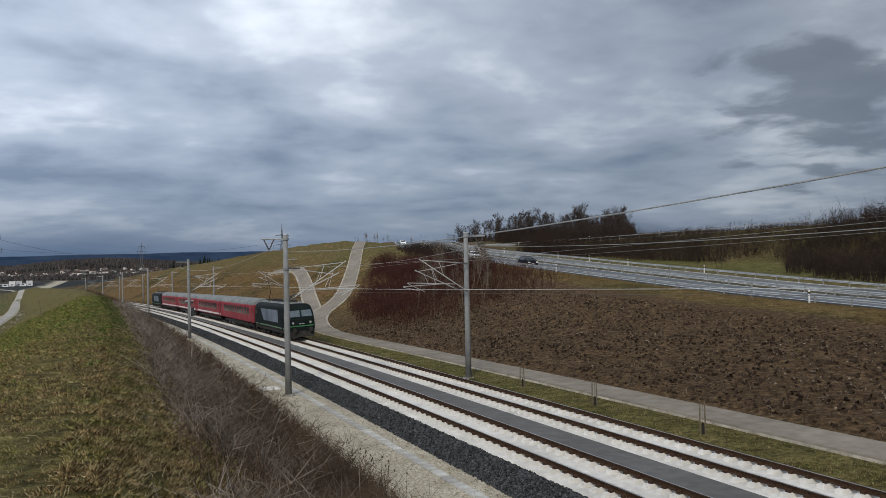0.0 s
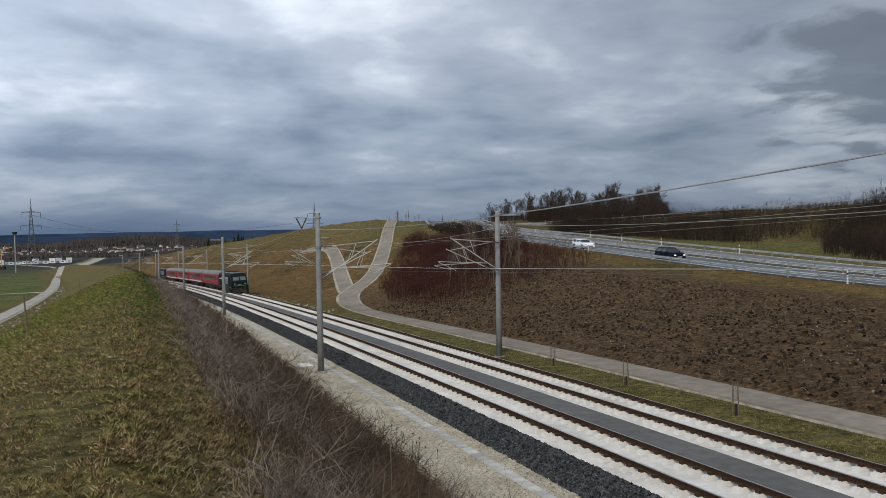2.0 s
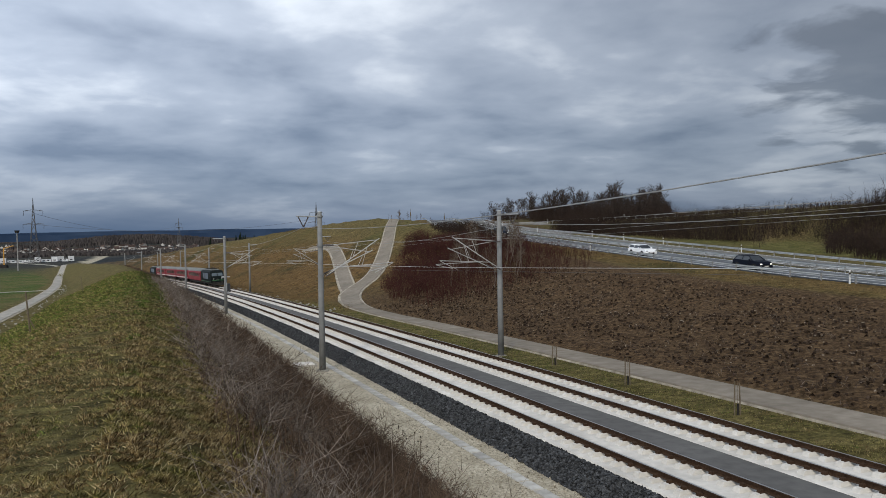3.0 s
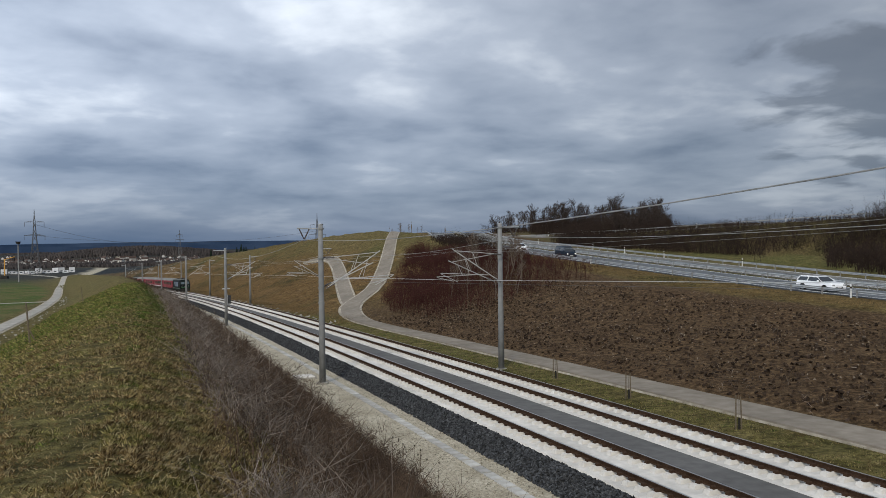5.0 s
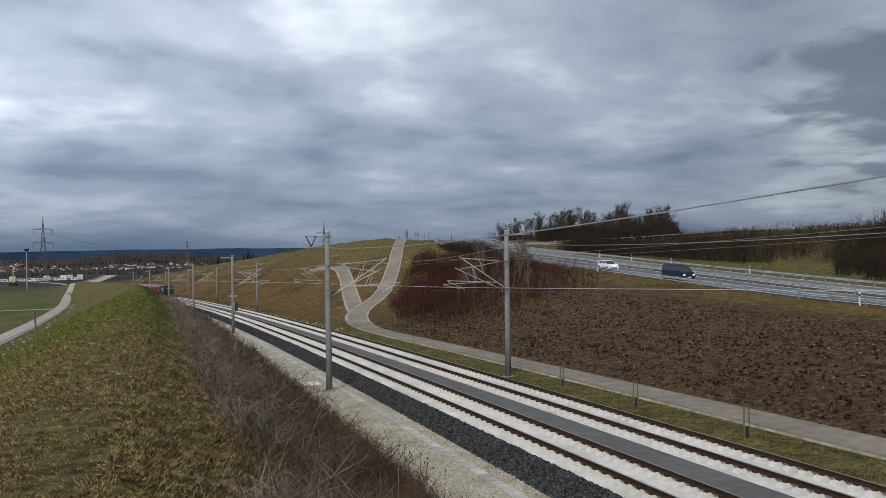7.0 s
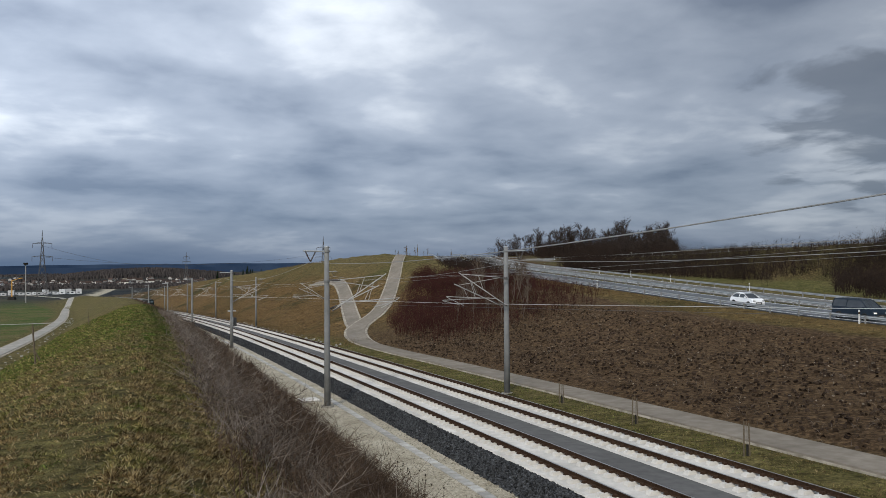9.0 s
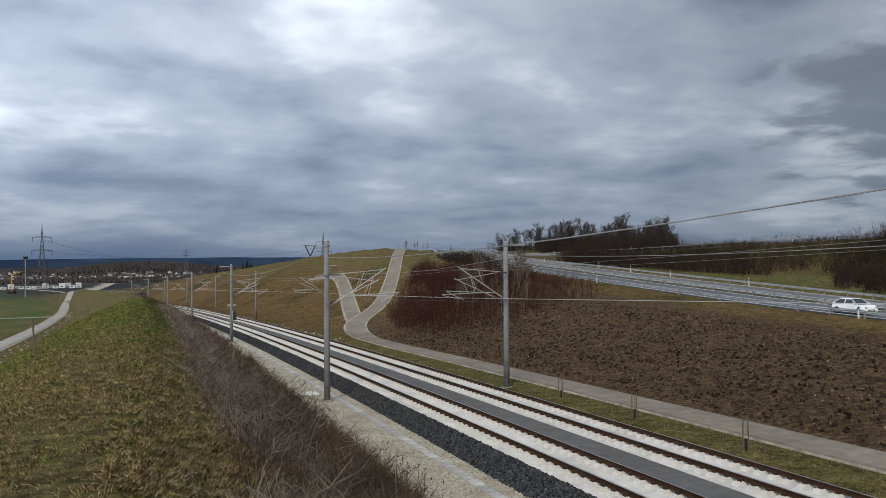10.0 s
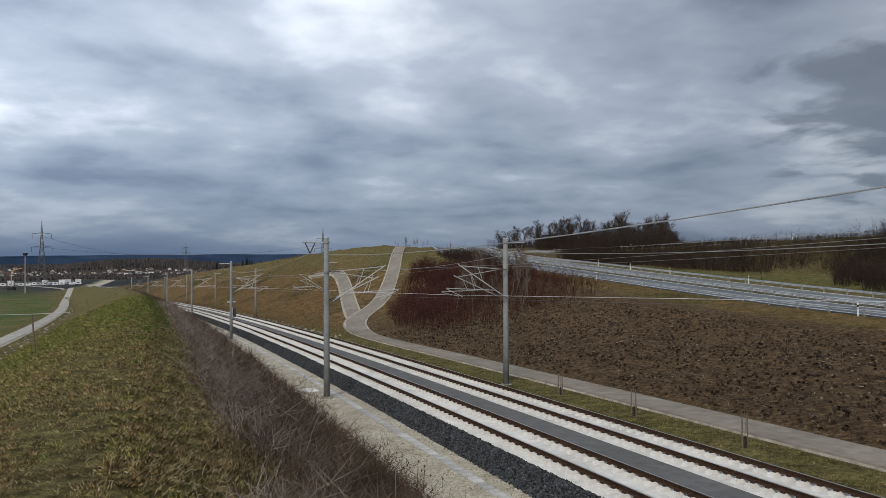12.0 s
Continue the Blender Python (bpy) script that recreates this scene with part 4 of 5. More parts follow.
def build_coach(striped):
    """26.4 m coach; local y runs from -13.2 to 13.2."""
    c = thing("passenger_coach", "red railway coach with grey roof and pale sill stripe" if striped else "plain red railway coach with a grey roof", "railway coach", "train vehicles")
    half = 1.42
    side = [(-half + 0.04, 0.98), (-half, 1.1), (-half, 3.2), (-half + 0.06, 3.32), (half - 0.06, 3.32), (half, 3.2), (half, 1.1), (half - 0.04, 0.98)]
    part("body", Geo().loft([[(x, y, z) for x, z in side] for y in (-13.1, 13.1)]), RED, c)
    arch = [(-half + 0.06, 3.322)] + [(-math.cos(a) * (half - 0.06), 3.322 + math.sin(a) * 0.73) for a in (0.35, 0.7, 1.1, 1.57, 2.04, 2.44, 2.79)] + [(half - 0.06, 3.322)]
    part("roof", Geo().loft([[(x, y, z) for x, z in arch] for y in (-13.1, 13.1)]), ROOF_GREY, c, "grey rounded roof", shade=False)
    part("underframe", Geo().box(-1.3, 1.3, -8, 8, 0.45, 0.97, 0.1), BLACK, c)
    win = Geo().box(-0.018, 0.018, -0.68, 0.68, 1.98, 2.92, 0.006).mesh("window", GLASS)
    door = Geo().box(-0.02, 0.02, -0.42, 0.42, 1.15, 3.1, 0.006).mesh("door", RED)
    for s in (-1, 1):
        for i in range(11):
            part("window", win, None, c, at=Matrix.Translation((s * half, -9.1 + i * 1.82, 0)))
        for y in (-12.1, 12.1):
            d = part("door", door, None, c, at=Matrix.Translation((s * half, y, 0)))
            part("door_glass", Geo().box(s * 0.014, s * 0.026, -0.25, 0.25, 2.05, 2.85), GLASS, d)
        if striped:
            part("sill_stripe", Geo().box(s * half - 0.006, s * half + 0.006, -13, 13, 1.12, 1.4), CREAM, c, "pale sill stripe")
    for e in (-1, 1):
        part("gangway", Geo().box(-0.7, 0.7, e * 13.18 - 0.12, e * 13.18 + 0.12, 1.15, 3.35, 0.03), BLACK, c)
        bogie(c, e * 9.5, 2.5)
    return c


engine = build_loco("electric_locomotive")
coaches = [build_coach(False), build_coach(True)]
coaches += [copy_thing(coaches[1], Matrix()), copy_thing(coaches[1], Matrix())]
rear_engine = copy_thing(engine, Matrix())
tagged(rear_engine, "dark locomotive leading the far end of the train")


# ---- road vehicles ----
CAR_BLUE = plain("dark_blue_car_paint", (0.002, 0.003, 0.008), (0.004, 0.006, 0.013), 1.0, 0.62, bump=0, coat=0.12, big=0.1)
CAR_WHITE = plain("white_car_paint", (0.76, 0.77, 0.78), (0.82, 0.83, 0.84), 1.0, 0.25, bump=0, coat=0.8, big=0.05)
VAN_BLUE = plain("slate_blue_van_paint", (0.010, 0.018, 0.03), (0.018, 0.028, 0.042), 1.0, 0.62, bump=0, coat=0.15, big=0.1)
TYRE = plain("tyre_rubber", (0.012, 0.012, 0.012), (0.025, 0.025, 0.025), 6.0, 0.9)
RIM = plain("alloy_rim", (0.35, 0.35, 0.36), (0.5, 0.5, 0.5), 6.0, 0.3, 0.9, bump=0)


def slab_of(profile, w0, w1, zsplit):
    """A side outline (y, z) carried across the width, narrower towards its top."""
    top = max(z for _, z in profile)

    def half(z):
        return w0 if z <= zsplit else w0 + (w1 - w0) * (z - zsplit) / max(0.01, top - zsplit)

    zm = sum(z for _, z in profile) / len(profile)
    ym = sum(y for y, _ in profile) / len(profile)

    def shrunk(y, z, k):
        return ym + (y - ym) * k, zm + (z - zm) * k

    rings = []
    for s, k in ((-1.0, 0.955), (-0.965, 0.99), (-0.90, 1.0), (0.90, 1.0), (0.965, 0.99), (1.0, 0.955)):
        rings.append([(s * half(z), *shrunk(y, z, k)) for y, z in profile])
    return Geo().loft(rings)


def build_car(name, label, paint, length, width, hood, belt, roof, nose, ws0, ws1, rear1, rear0, wheel, wb, lit=False):
    """A car that looks along +y; lengths from its middle."""
    c = thing(name, label, "car", "cars on the motorway")
    L, w = length / 2, width / 2
    body = [(-L + 0.05, 0.28), (-L, 0.55), (-L + 0.04, belt - 0.08), (rear0, belt), (ws0, belt), (L - 0.35, hood), (L - 0.06, nose), (L, 0.5), (L - 0.08, 0.24), (0, 0.2)]
    part("body", slab_of(body, w, w * 0.93, 0.6), paint, c)
    cabin = [(rear0 + 0.02, belt - 0.02), (rear1, roof - 0.06), (rear1 + 0.3, roof - 0.02), (ws1 - 0.25, roof - 0.02), (ws1, roof - 0.07), (ws0 - 0.02, belt - 0.02)]
    part("glasshouse", slab_of(cabin, w * 0.93, w * 0.74, belt), GLASS, c)
    part("roof", slab_of([(rear1 - 0.03, roof - 0.10), (rear1 + 0.02, roof - 0.03), (rear1 + 0.4, roof + 0.01), (ws1 - 0.3, roof + 0.01), (ws1 + 0.02, roof - 0.05), (ws1 - 0.02, roof - 0.10)], w * 0.80, w * 0.70, roof - 0.1), paint, c)
    for s in (-1, 1):
        for y0, y1 in ((rear0 + 0.0, rear1 + 0.0), ((rear1 + ws1) / 2 - 0.05, (rear1 + ws1) / 2 + 0.05)):
            part("pillar", Geo().tube([(s * w * 0.935, y0, belt - 0.02), (s * w * 0.765, y1, roof - 0.08)], 0.038, 5), paint, c)
        part("pillar", Geo().tube([(s * w * 0.935, ws0, belt - 0.02), (s * w * 0.765, ws1, roof - 0.08)], 0.03, 5), paint, c)
        part("headlight", Geo().box(s * w * 0.74 - 0.17, s * w * 0.74 + 0.17, L - 0.30, L - 0.03, nose - 0.10, nose + 0.03, 0.03), LAMP if lit else LAMP_OFF, c)
        part("mirror", Geo().box(s * (w + 0.08) - 0.09, s * (w + 0.08) + 0.09, ws0 - 0.45, ws0 - 0.3, belt, belt + 0.16, 0.03), paint, c)
        for y in (-wb / 2 - 0.05, wb / 2 - 0.05):
            t = part("wheel", Geo().tube([(-0.11, 0, 0), (-0.09, 0, 0), (0.09, 0, 0), (0.11, 0, 0)], [wheel * 0.9, wheel, wheel, wheel * 0.9], 18), TYRE, c, at=Matrix.Translation((s * (w - 0.08), y, wheel)))
            part("rim", Geo().tube([(s * 0.105, 0, 0), (s * 0.125, 0, 0)], wheel * 0.62, 14), RIM, t)
            part("wheel_arch", Geo().tube([(s * (w - 0.2), y, wheel), (s * (w + 0.012), y, wheel)], wheel * 1.16, 18), BLACK, c)
    part("grille", Geo().box(-w * 0.5, w * 0.5, L - 0.06, L + 0.012, 0.3, nose - 0.18, 0.01), BLACK, c)
    part("plate_bar", Geo().box(-0.26, 0.26, L + 0.0, L + 0.025, 0.42, 0.53), CREAM, c, "pale blank plate")
    return c


blue_car = build_car("crossover_car", "dark blue crossover car driving on the motorway", CAR_BLUE, 4.5, 1.84, 0.98, 1.04, 1.58, 0.76, 1.05, 0.3, -1.55, -2.0, 0.34, 2.7, True)
white_wagon = build_car("estate_car", "white estate car driving on the motorway", CAR_WHITE, 4.7, 1.84, 0.93, 1.0, 1.48, 0.74, 1.0, 0.3, -1.95, -2.25, 0.33, 2.8)
white_hatch = build_car("hatchback", "small white hatchback driving on the motorway", CAR_WHITE, 3.95, 1.70, 0.96, 1.0, 1.52, 0.76, 1.1, 0.25, -1.05, -1.8, 0.30, 2.5)
van = build_car("van", "slate blue passenger van driving on the motorway", VAN_BLUE, 4.95, 1.92, 1.12, 1.18, 1.97, 0.82, 1.75, 0.85, -2.3, -2.42, 0.34, 3.0, True)


# ---- vegetation ----
def lift(a, b):
    """The bumps of the free ground at one place."""
    l = a - float(off(b))
    if -11.5 < l < 7.4:
        return 0.07 * noise.noise((a * 0.9, b * 0.9, 4.5)) + 0.08 * noise.noise((a * 0.11, b * 0.11, 1.5))
    if l > 30 and a < float(road_x(b)) - 1:
        return 0.16 * noise.noise((a * 0.9, b * 0.9, 4.5)) + 0.35 * noise.noise((a * 0.11, b * 0.11, 1.5))
    return 0.0


def heights(x, y):
    """Ground height at many places."""
    return np.array([ground_z(a, b) + lift(a, b) for a, b in zip(x, y)])


def stems(name, label, category, p0, p1, p2, r0, material, parent=None, kind="stuff", spike=False):
    """Thin three-sided stems from p0 over p1 to a point at p2, as one mesh; a spike goes straight to its point."""
    n = len(p0)
    d = p2 - p0
    d /= np.linalg.norm(d, axis=1, keepdims=True) + 1e-9
    ref = np.where(np.abs(d[:, 2:3]) > 0.9, np.array([[1.0, 0, 0]]), np.array([[0, 0, 1.0]]))
    a = np.cross(d, ref)
    a /= np.linalg.norm(a, axis=1, keepdims=True) + 1e-9
    b = np.cross(a, d)
    r0 = np.broadcast_to(np.asarray(r0, float), (n,))[:, None]
    vs = np.zeros((n, 7, 3))
    for k in range(3):
        w = 2.0944 * k
        u = a * math.cos(w) + b * math.sin(w)
        vs[:, k], vs[:, 3 + k] = p0 + u * r0, p1 + u * r0 * 0.7
    vs[:, 6] = p2
    base = np.arange(n)[:, None, None] * 7
    quads = (base + np.array([(0, 1, 4, 3), (1, 2, 5, 4), (2, 0, 3, 5)])).reshape(-1, 4)
    tris = (base + np.array([(3, 4, 6), (4, 5, 6), (5, 3, 6)])).reshape(-1, 3)
    if spike:
        vs = vs[:, (0, 1, 2, 6)]
        quads = np.zeros((0, 4), int)
        tris = (np.arange(n)[:, None, None] * 4 + np.array([(0, 1, 3), (1, 2, 3), (2, 0, 3)])).reshape(-1, 3)
    me = bpy.data.meshes.new(name)
    me.vertices.add(vs.shape[0] * vs.shape[1])
    me.vertices.foreach_set("co", vs.ravel())
    me.loops.add(quads.size + tris.size)
    me.loops.foreach_set("vertex_index", np.concatenate([quads.ravel(), tris.ravel()]))
    me.polygons.add(len(quads) + len(tris))
    starts = np.concatenate([np.arange(len(quads)) * 4, quads.size + np.arange(len(tris)) * 3])
    me.polygons.foreach_set("loop_start", starts)
    me.materials.append(material)
    me.update(calc_edges=True)
    me.validate()
    ob = new(name, me)
    if parent:
        ob.parent = parent
        return tagged(ob, label)
    return tagged(ob, label, category, kind=kind)


def along(n, y0, y1, power):
    return y0 + (y1 - y0) * rng.random(n) ** power


def tuft(n, x, y, height, spread, lean=(0, 0)):
    """Stem points for n stems that stand at x, y."""
    z = heights(x, y)
    h = height * (0.55 + 0.9 * rng.random(n))
    dx, dy = rng.normal(lean[0], spread, n) * h, rng.normal(lean[1], spread, n) * h
    p0 = np.c_[x, y, z - 0.04]
    p1 = np.c_[x + dx * 0.35, y + dy * 0.35, z + h * 0.6]
    p2 = np.c_[x + dx, y + dy, z + h * (0.8 + 0.3 * rng.random(n))]
    return p0, p1, p2


def patchy(x, y, scale, seed):
    return np.array([noise.noise((a * scale, b * scale, seed)) for a, b in zip(x, y)])


def fork(p0, p1, p2, k, reach, rise=0.6):
    """k side twigs on every stem."""
    n = len(p0)
    t = rng.random((n, k, 1)) * 0.75 + 0.2
    q0 = np.where(t < 0.5, p0[:, None] + (p1 - p0)[:, None] * t * 2, p1[:, None] + (p2 - p1)[:, None] * (t * 2 - 1))
    size = np.linalg.norm(p2 - p0, axis=1)[:, None, None] * reach
    d = rng.normal(0, 1, (n, k, 3))
    d[..., 2] = np.abs(d[..., 2]) * rise + 0.3
    d /= np.linalg.norm(d, axis=2, keepdims=True)
    q2 = q0 + d * size * (0.5 + rng.random((n, k, 1)))
    q1 = q0 + (q2 - q0) * 0.5 + rng.normal(0, 0.05, (n, k, 3)) * size
    return q0.reshape(-1, 3), q1.reshape(-1, 3), q2.reshape(-1, 3)


def build_ridge_grass():
    n = 96000
    y = along(n, 2.2, 130, 3.3)
    l = rng.uniform(-1, 1, n) * (2.0 + y * 0.11)
    l = np.where(l < 0, l * 1.9, l * 0.55) - 0.2
    keep = (l > -11.5) & (l < 1.7)
    y, l = y[keep], l[keep]
    x = l + off(y)
    fine = patchy(x, y, 7.0, 5.0)
    dens = np.where(y < 26, 0.9 * fine, 0.0) + 0.5 * patchy(x, y, 2.4, 8.0) + 0.35 * patchy(x, y, 0.7, 2.0)
    keep = dens > -0.24
    x, y, dens = x[keep], y[keep], dens[keep]
    k = 5
    rad = 0.012 + 0.02 * rng.random(len(x)) + 0.0020 * y
    a, q = rng.uniform(0, 6.283, (len(x), k)), np.sqrt(rng.random((len(x), k)))
    bx, by = (x[:, None] + np.cos(a) * q * rad[:, None]).ravel(), (y[:, None] + np.sin(a) * q * rad[:, None]).ravel()
    h = ((0.008 + 0.05 * np.clip(dens + 0.2, 0, 1) + 0.0009 * y)[:, None] * (0.5 + 0.9 * rng.random((len(x), k)))).ravel()
    z = np.repeat(heights(x, y), k)
    out = 1.1 * (q * rad[:, None]).ravel() + 0.014
    ca, sa = np.cos(a + rng.normal(0, 0.7, a.shape)).ravel(), np.sin(a + rng.normal(0, 0.7, a.shape)).ravel()
    p0 = np.c_[bx, by, z - 0.015]
    p2 = np.c_[bx + ca * out + rng.normal(0, 0.02, len(bx)), by + sa * out + rng.normal(0, 0.02, len(bx)), z + h]
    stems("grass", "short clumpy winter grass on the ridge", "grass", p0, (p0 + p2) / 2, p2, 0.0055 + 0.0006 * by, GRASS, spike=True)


def build_straw():
    n = 7000
    y = along(n, 3, 90, 2.2)
    l = rng.uniform(-1, 1, n) * (2 + y * 0.1)
    l = np.where(l < 0, l * 1.9, l * 0.6)
    keep = (l > -11.5) & (l < 2.2)
    y, l = y[keep], l[keep]
    p = tuft(len(y), l + off(y), y, 0.05, 1.7)
    stems("dry_grass", "dead straw strewn over the ridge turf", "grass", *p, 0.0035 + 0.0002 * y, STRAW)


def build_brush():
    n = 24000
    y = along(n, 4.0, 230, 2.3)
    l = rng.uniform(0.7, 7.2, n)
    x = l + off(y)
    d = patchy(x, y, 0.5, 9.0)
    keep = (d > -0.35) & (rng.random(n) < 0.25 + 0.75 * smooth(0.6, 2.4, l))
    x, y, l = x[keep], y[keep], l[keep]
    grow = (0.3 + 0.36 * smooth(1.0, 4.0, l)) * (1 - 0.4 * smooth(4.8, 7.2, l)) * (0.8 + 0.5 * rng.random(len(x)))
    p = tuft(len(x), x, y, grow, 0.36)
    stems("brush_stems", "tangle of leafless brown stems on the cutting slope", "brush", *p, 0.0042 + 0.00022 * y, TWIG_BRUSH)
    q = fork(*p, 5, 0.36)
    stems("brush_twigs", "fine leafless brown twigs on the cutting slope", "brush", *q, 0.0028 + 0.00022 * np.repeat(y, 5), TWIG_BRUSH, spike=True)
    # bleached dead canes lying over the upper edge
    n = 5200
    y = along(n, 4.0, 90, 2.0)
    l = 0.9 + np.abs(rng.normal(0, 1.5, n))
    keep = patchy(l + off(y), y, 0.35, 3.0) > -0.12
    y, l = y[keep], l[keep]
    p = tuft(len(y), l + off(y), y, 0.36, 1.2)
    stems("dead_canes", "bleached dead canes lying over the brush", "brush", *p, 0.004 + 0.0002 * y, TWIG_PALE)
    stems("dead_cane_twigs", "bleached dead side twigs", "brush", *fork(*p, 4, 0.5), 0.003 + 0.0002 * np.repeat(y, 4), TWIG_PALE, spike=True)


def build_hill_brush():
    # dense reddish thicket between the farm track and the motorway
    n = 15000
    y = rng.uniform(84, 186, n)
    f = rng.random(n)
    edge = np.interp(y, (84, 103, 114, 123, 129.5, 136.5, 146.5, 170.5, 191), (30, 31, 32.5, 35, 38, 41.5, 45.5, 56, 64))
    x = edge + (road_x(y) - 3.0 - edge) * f
    keep = (patchy(x, y, 0.12, 6.0) > -0.42) & (rng.random(n) < smooth(80, 104, y) * (1 - 0.8 * smooth(164, 184, y))) & (rng.random(n) < smooth(-1, 4, x - edge + 4 * patchy(x, y, 0.15, 44.0)))
    x, y = x[keep], y[keep]
    keep = heights(x, y) < 4.4 - 0.02 * np.clip(150 - y, 0, 60)
    x, y = x[keep], y[keep]
    h = 0.9 + 1.3 * np.clip(patchy(x, y, 0.09, 12.0) + 0.5, 0, 1)
    p = tuft(len(x), x, y, h, 0.3)
    stems("thicket_stems", "dense reddish leafless thicket on the hillside", "thicket", *p, 0.022, TWIG_RED)
    stems("thicket_twigs", "fine reddish leafless thicket twigs", "thicket", *fork(*p, 6, 0.4), 0.012, TWIG_RED, spike=True)
    # hedge along the near edge of the motorway
    n = 2600
    y = rng.uniform(112, 174, n)
    x = road_x(y) - rng.uniform(0.8, 7.0, n)
    keep = rng.random(n) < smooth(108, 140, y)
    x, y = x[keep], y[keep]
    p = tuft(len(x), x, y, 0.7 + 1.5 * smooth(118, 145, y) * (1 - 0.8 * smooth(152, 174, y)), 0.28)
    stems("hedge_stems", "leafless hedge below the motorway edge", "hedge", *p, 0.024, TWIG, spike=True)
    stems("hedge_twigs", "fine leafless hedge twigs", "hedge", *fork(*p, 5, 0.42), 0.014, TWIG, spike=True)
    # low dead growth on the cut bank
    n = 34000
    y = along(n, 12, 110, 1.3)
    x0 = 28.4 + off(y)
    x = x0 + (road_x(y) - 5.5 - x0) * rng.random(n)
    keep = patchy(x, y, 0.35, 15.0) > -0.2
    x, y = x[keep], y[keep]
    p = tuft(len(x), x, y, 0.2, 1.0)
    stems("bank_stubble", "low dead brown stubble on the cut bank", "stubble", *p, 0.013, TWIG_BANK, spike=True)
    k = rng.random(len(x)) < 0.05
    p = tuft(int(k.sum()), x[k], y[k], 0.28, 1.3)
    stems("bank_sticks", "pale cut sticks lying on the bank", "sticks", *p, 0.013, TWIG_PALE)
    # tussocks on the dry hillside
    n = 24000
    y = rng.uniform(100, 330, n)
    l = rng.uniform(23, 75, n)
    x = l + off(y)
    keep = (x < np.interp(y, (100, 116, 133, 150, 176, 196, 213, 330), (26, 26, 28, 31, 36, 40, 42, 70))) & (patchy(x, y, 0.2, 21.0) > -0.25)
    x, y = x[keep], y[keep]
    stems("dry_tussocks", "dry tan grass tussocks on the hillside", "grass", *tuft(len(x), x, y, 0.4, 0.7), 0.035, STRAW_BROWN, spike=True)


def build_strip_grass():
    n = 22000
    y = along(n, 15, 120, 1.5)
    l = rng.uniform(22.1, 25.3, n)
    keep = patchy(l, y, 0.6, 71.0) > -0.35
    y, l = y[keep], l[keep]
    stems("meadow_grass", "fresh green grass strip between track and path", "grass", *tuft(len(y), l + off(y), y, 0.07, 0.8), 0.014, GRASS, spike=True)
    n = 12000
    y = along(n, 20, 150, 1.3)
    x = road_x(y) + 2.0 - rng.uniform(0.0, 6.0, n)
    stems("verge_grass", "dry yellow verge grass below the guard rail", "grass", *tuft(n, x, y, 0.16, 0.8), 0.022, STRAW_BROWN, spike=True)


STRAW_BROWN = plain("tan_dead_grass", (0.07, 0.045, 0.018), (0.25, 0.175, 0.080), 0.5, 0.95, bump=0, island=0.5)
build_ridge_grass()
build_straw()
build_brush()
build_hill_brush()
build_strip_grass()


def clod_z(l, y):
    return ground_z(l + float(off(y)), y) + lift(l + float(off(y)), y) + 0.02


SOILCLOD = plain("dark_soil_clods", (0.022, 0.015, 0.011), (0.085, 0.06, 0.043), 2.0, 0.95, island=0.5)
STUMP = plain("pale_cut_wood", (0.20, 0.16, 0.12), (0.36, 0.30, 0.235), 4.0, 0.9, island=0.3)
stones("soil_clods", "dark clods and stumps on the cut bank", 6500, 28.6, 51.0, 14, 100, clod_z, 0.085, SOILCLOD, 1.2)
stones("wood_chips", "pale chips and stones on the cut bank", 900, 30.5, 51.0, 14, 95, clod_z, 0.045, STUMP, 1.2)
stones("verge_rocks", "pale rubble between slope and service road", 110, -14.2, -12.4, 40, 230, clod_z, 0.09, CONCRETE_OLD)
stones("foot_rocks", "pale rocks along the foot of the hillside", 45, 22.6, 24.2, 100, 190, clod_z, 0.15, CONCRETE_OLD)


stump_mesh = Geo().tube([(0, 0, -0.1), (0, 0, 0.05), (0.02, 0, 0.22)], [0.16, 0.12, 0.10], 8).mesh("stump", SOILCLOD)
cut_mesh = Geo().tube([(0.02, 0, 0.218), (0.02, 0, 0.232)], [0.098, 0.092], 8).mesh("cut_face", STUMP)
for k in range(110):
    y = random.uniform(18, 92)
    x = random.uniform(32, float(road_x(y)) - 8)
    st = thing("stump", "dark cut shrub stump with a pale cut face", "stump", "bank stumps", Matrix.Translation((x, y, ground_z(x, y) + lift(x, y))) @ Euler((random.uniform(-0.2, 0.2), random.uniform(-0.2, 0.2), random.uniform(0, 6))).to_matrix().to_4x4() @ Matrix.Scale(random.uniform(0.6, 1.3), 4))
    part("bole", stump_mesh, None, st)
    part("cut_face", cut_mesh, None, st, "pale sawn face")


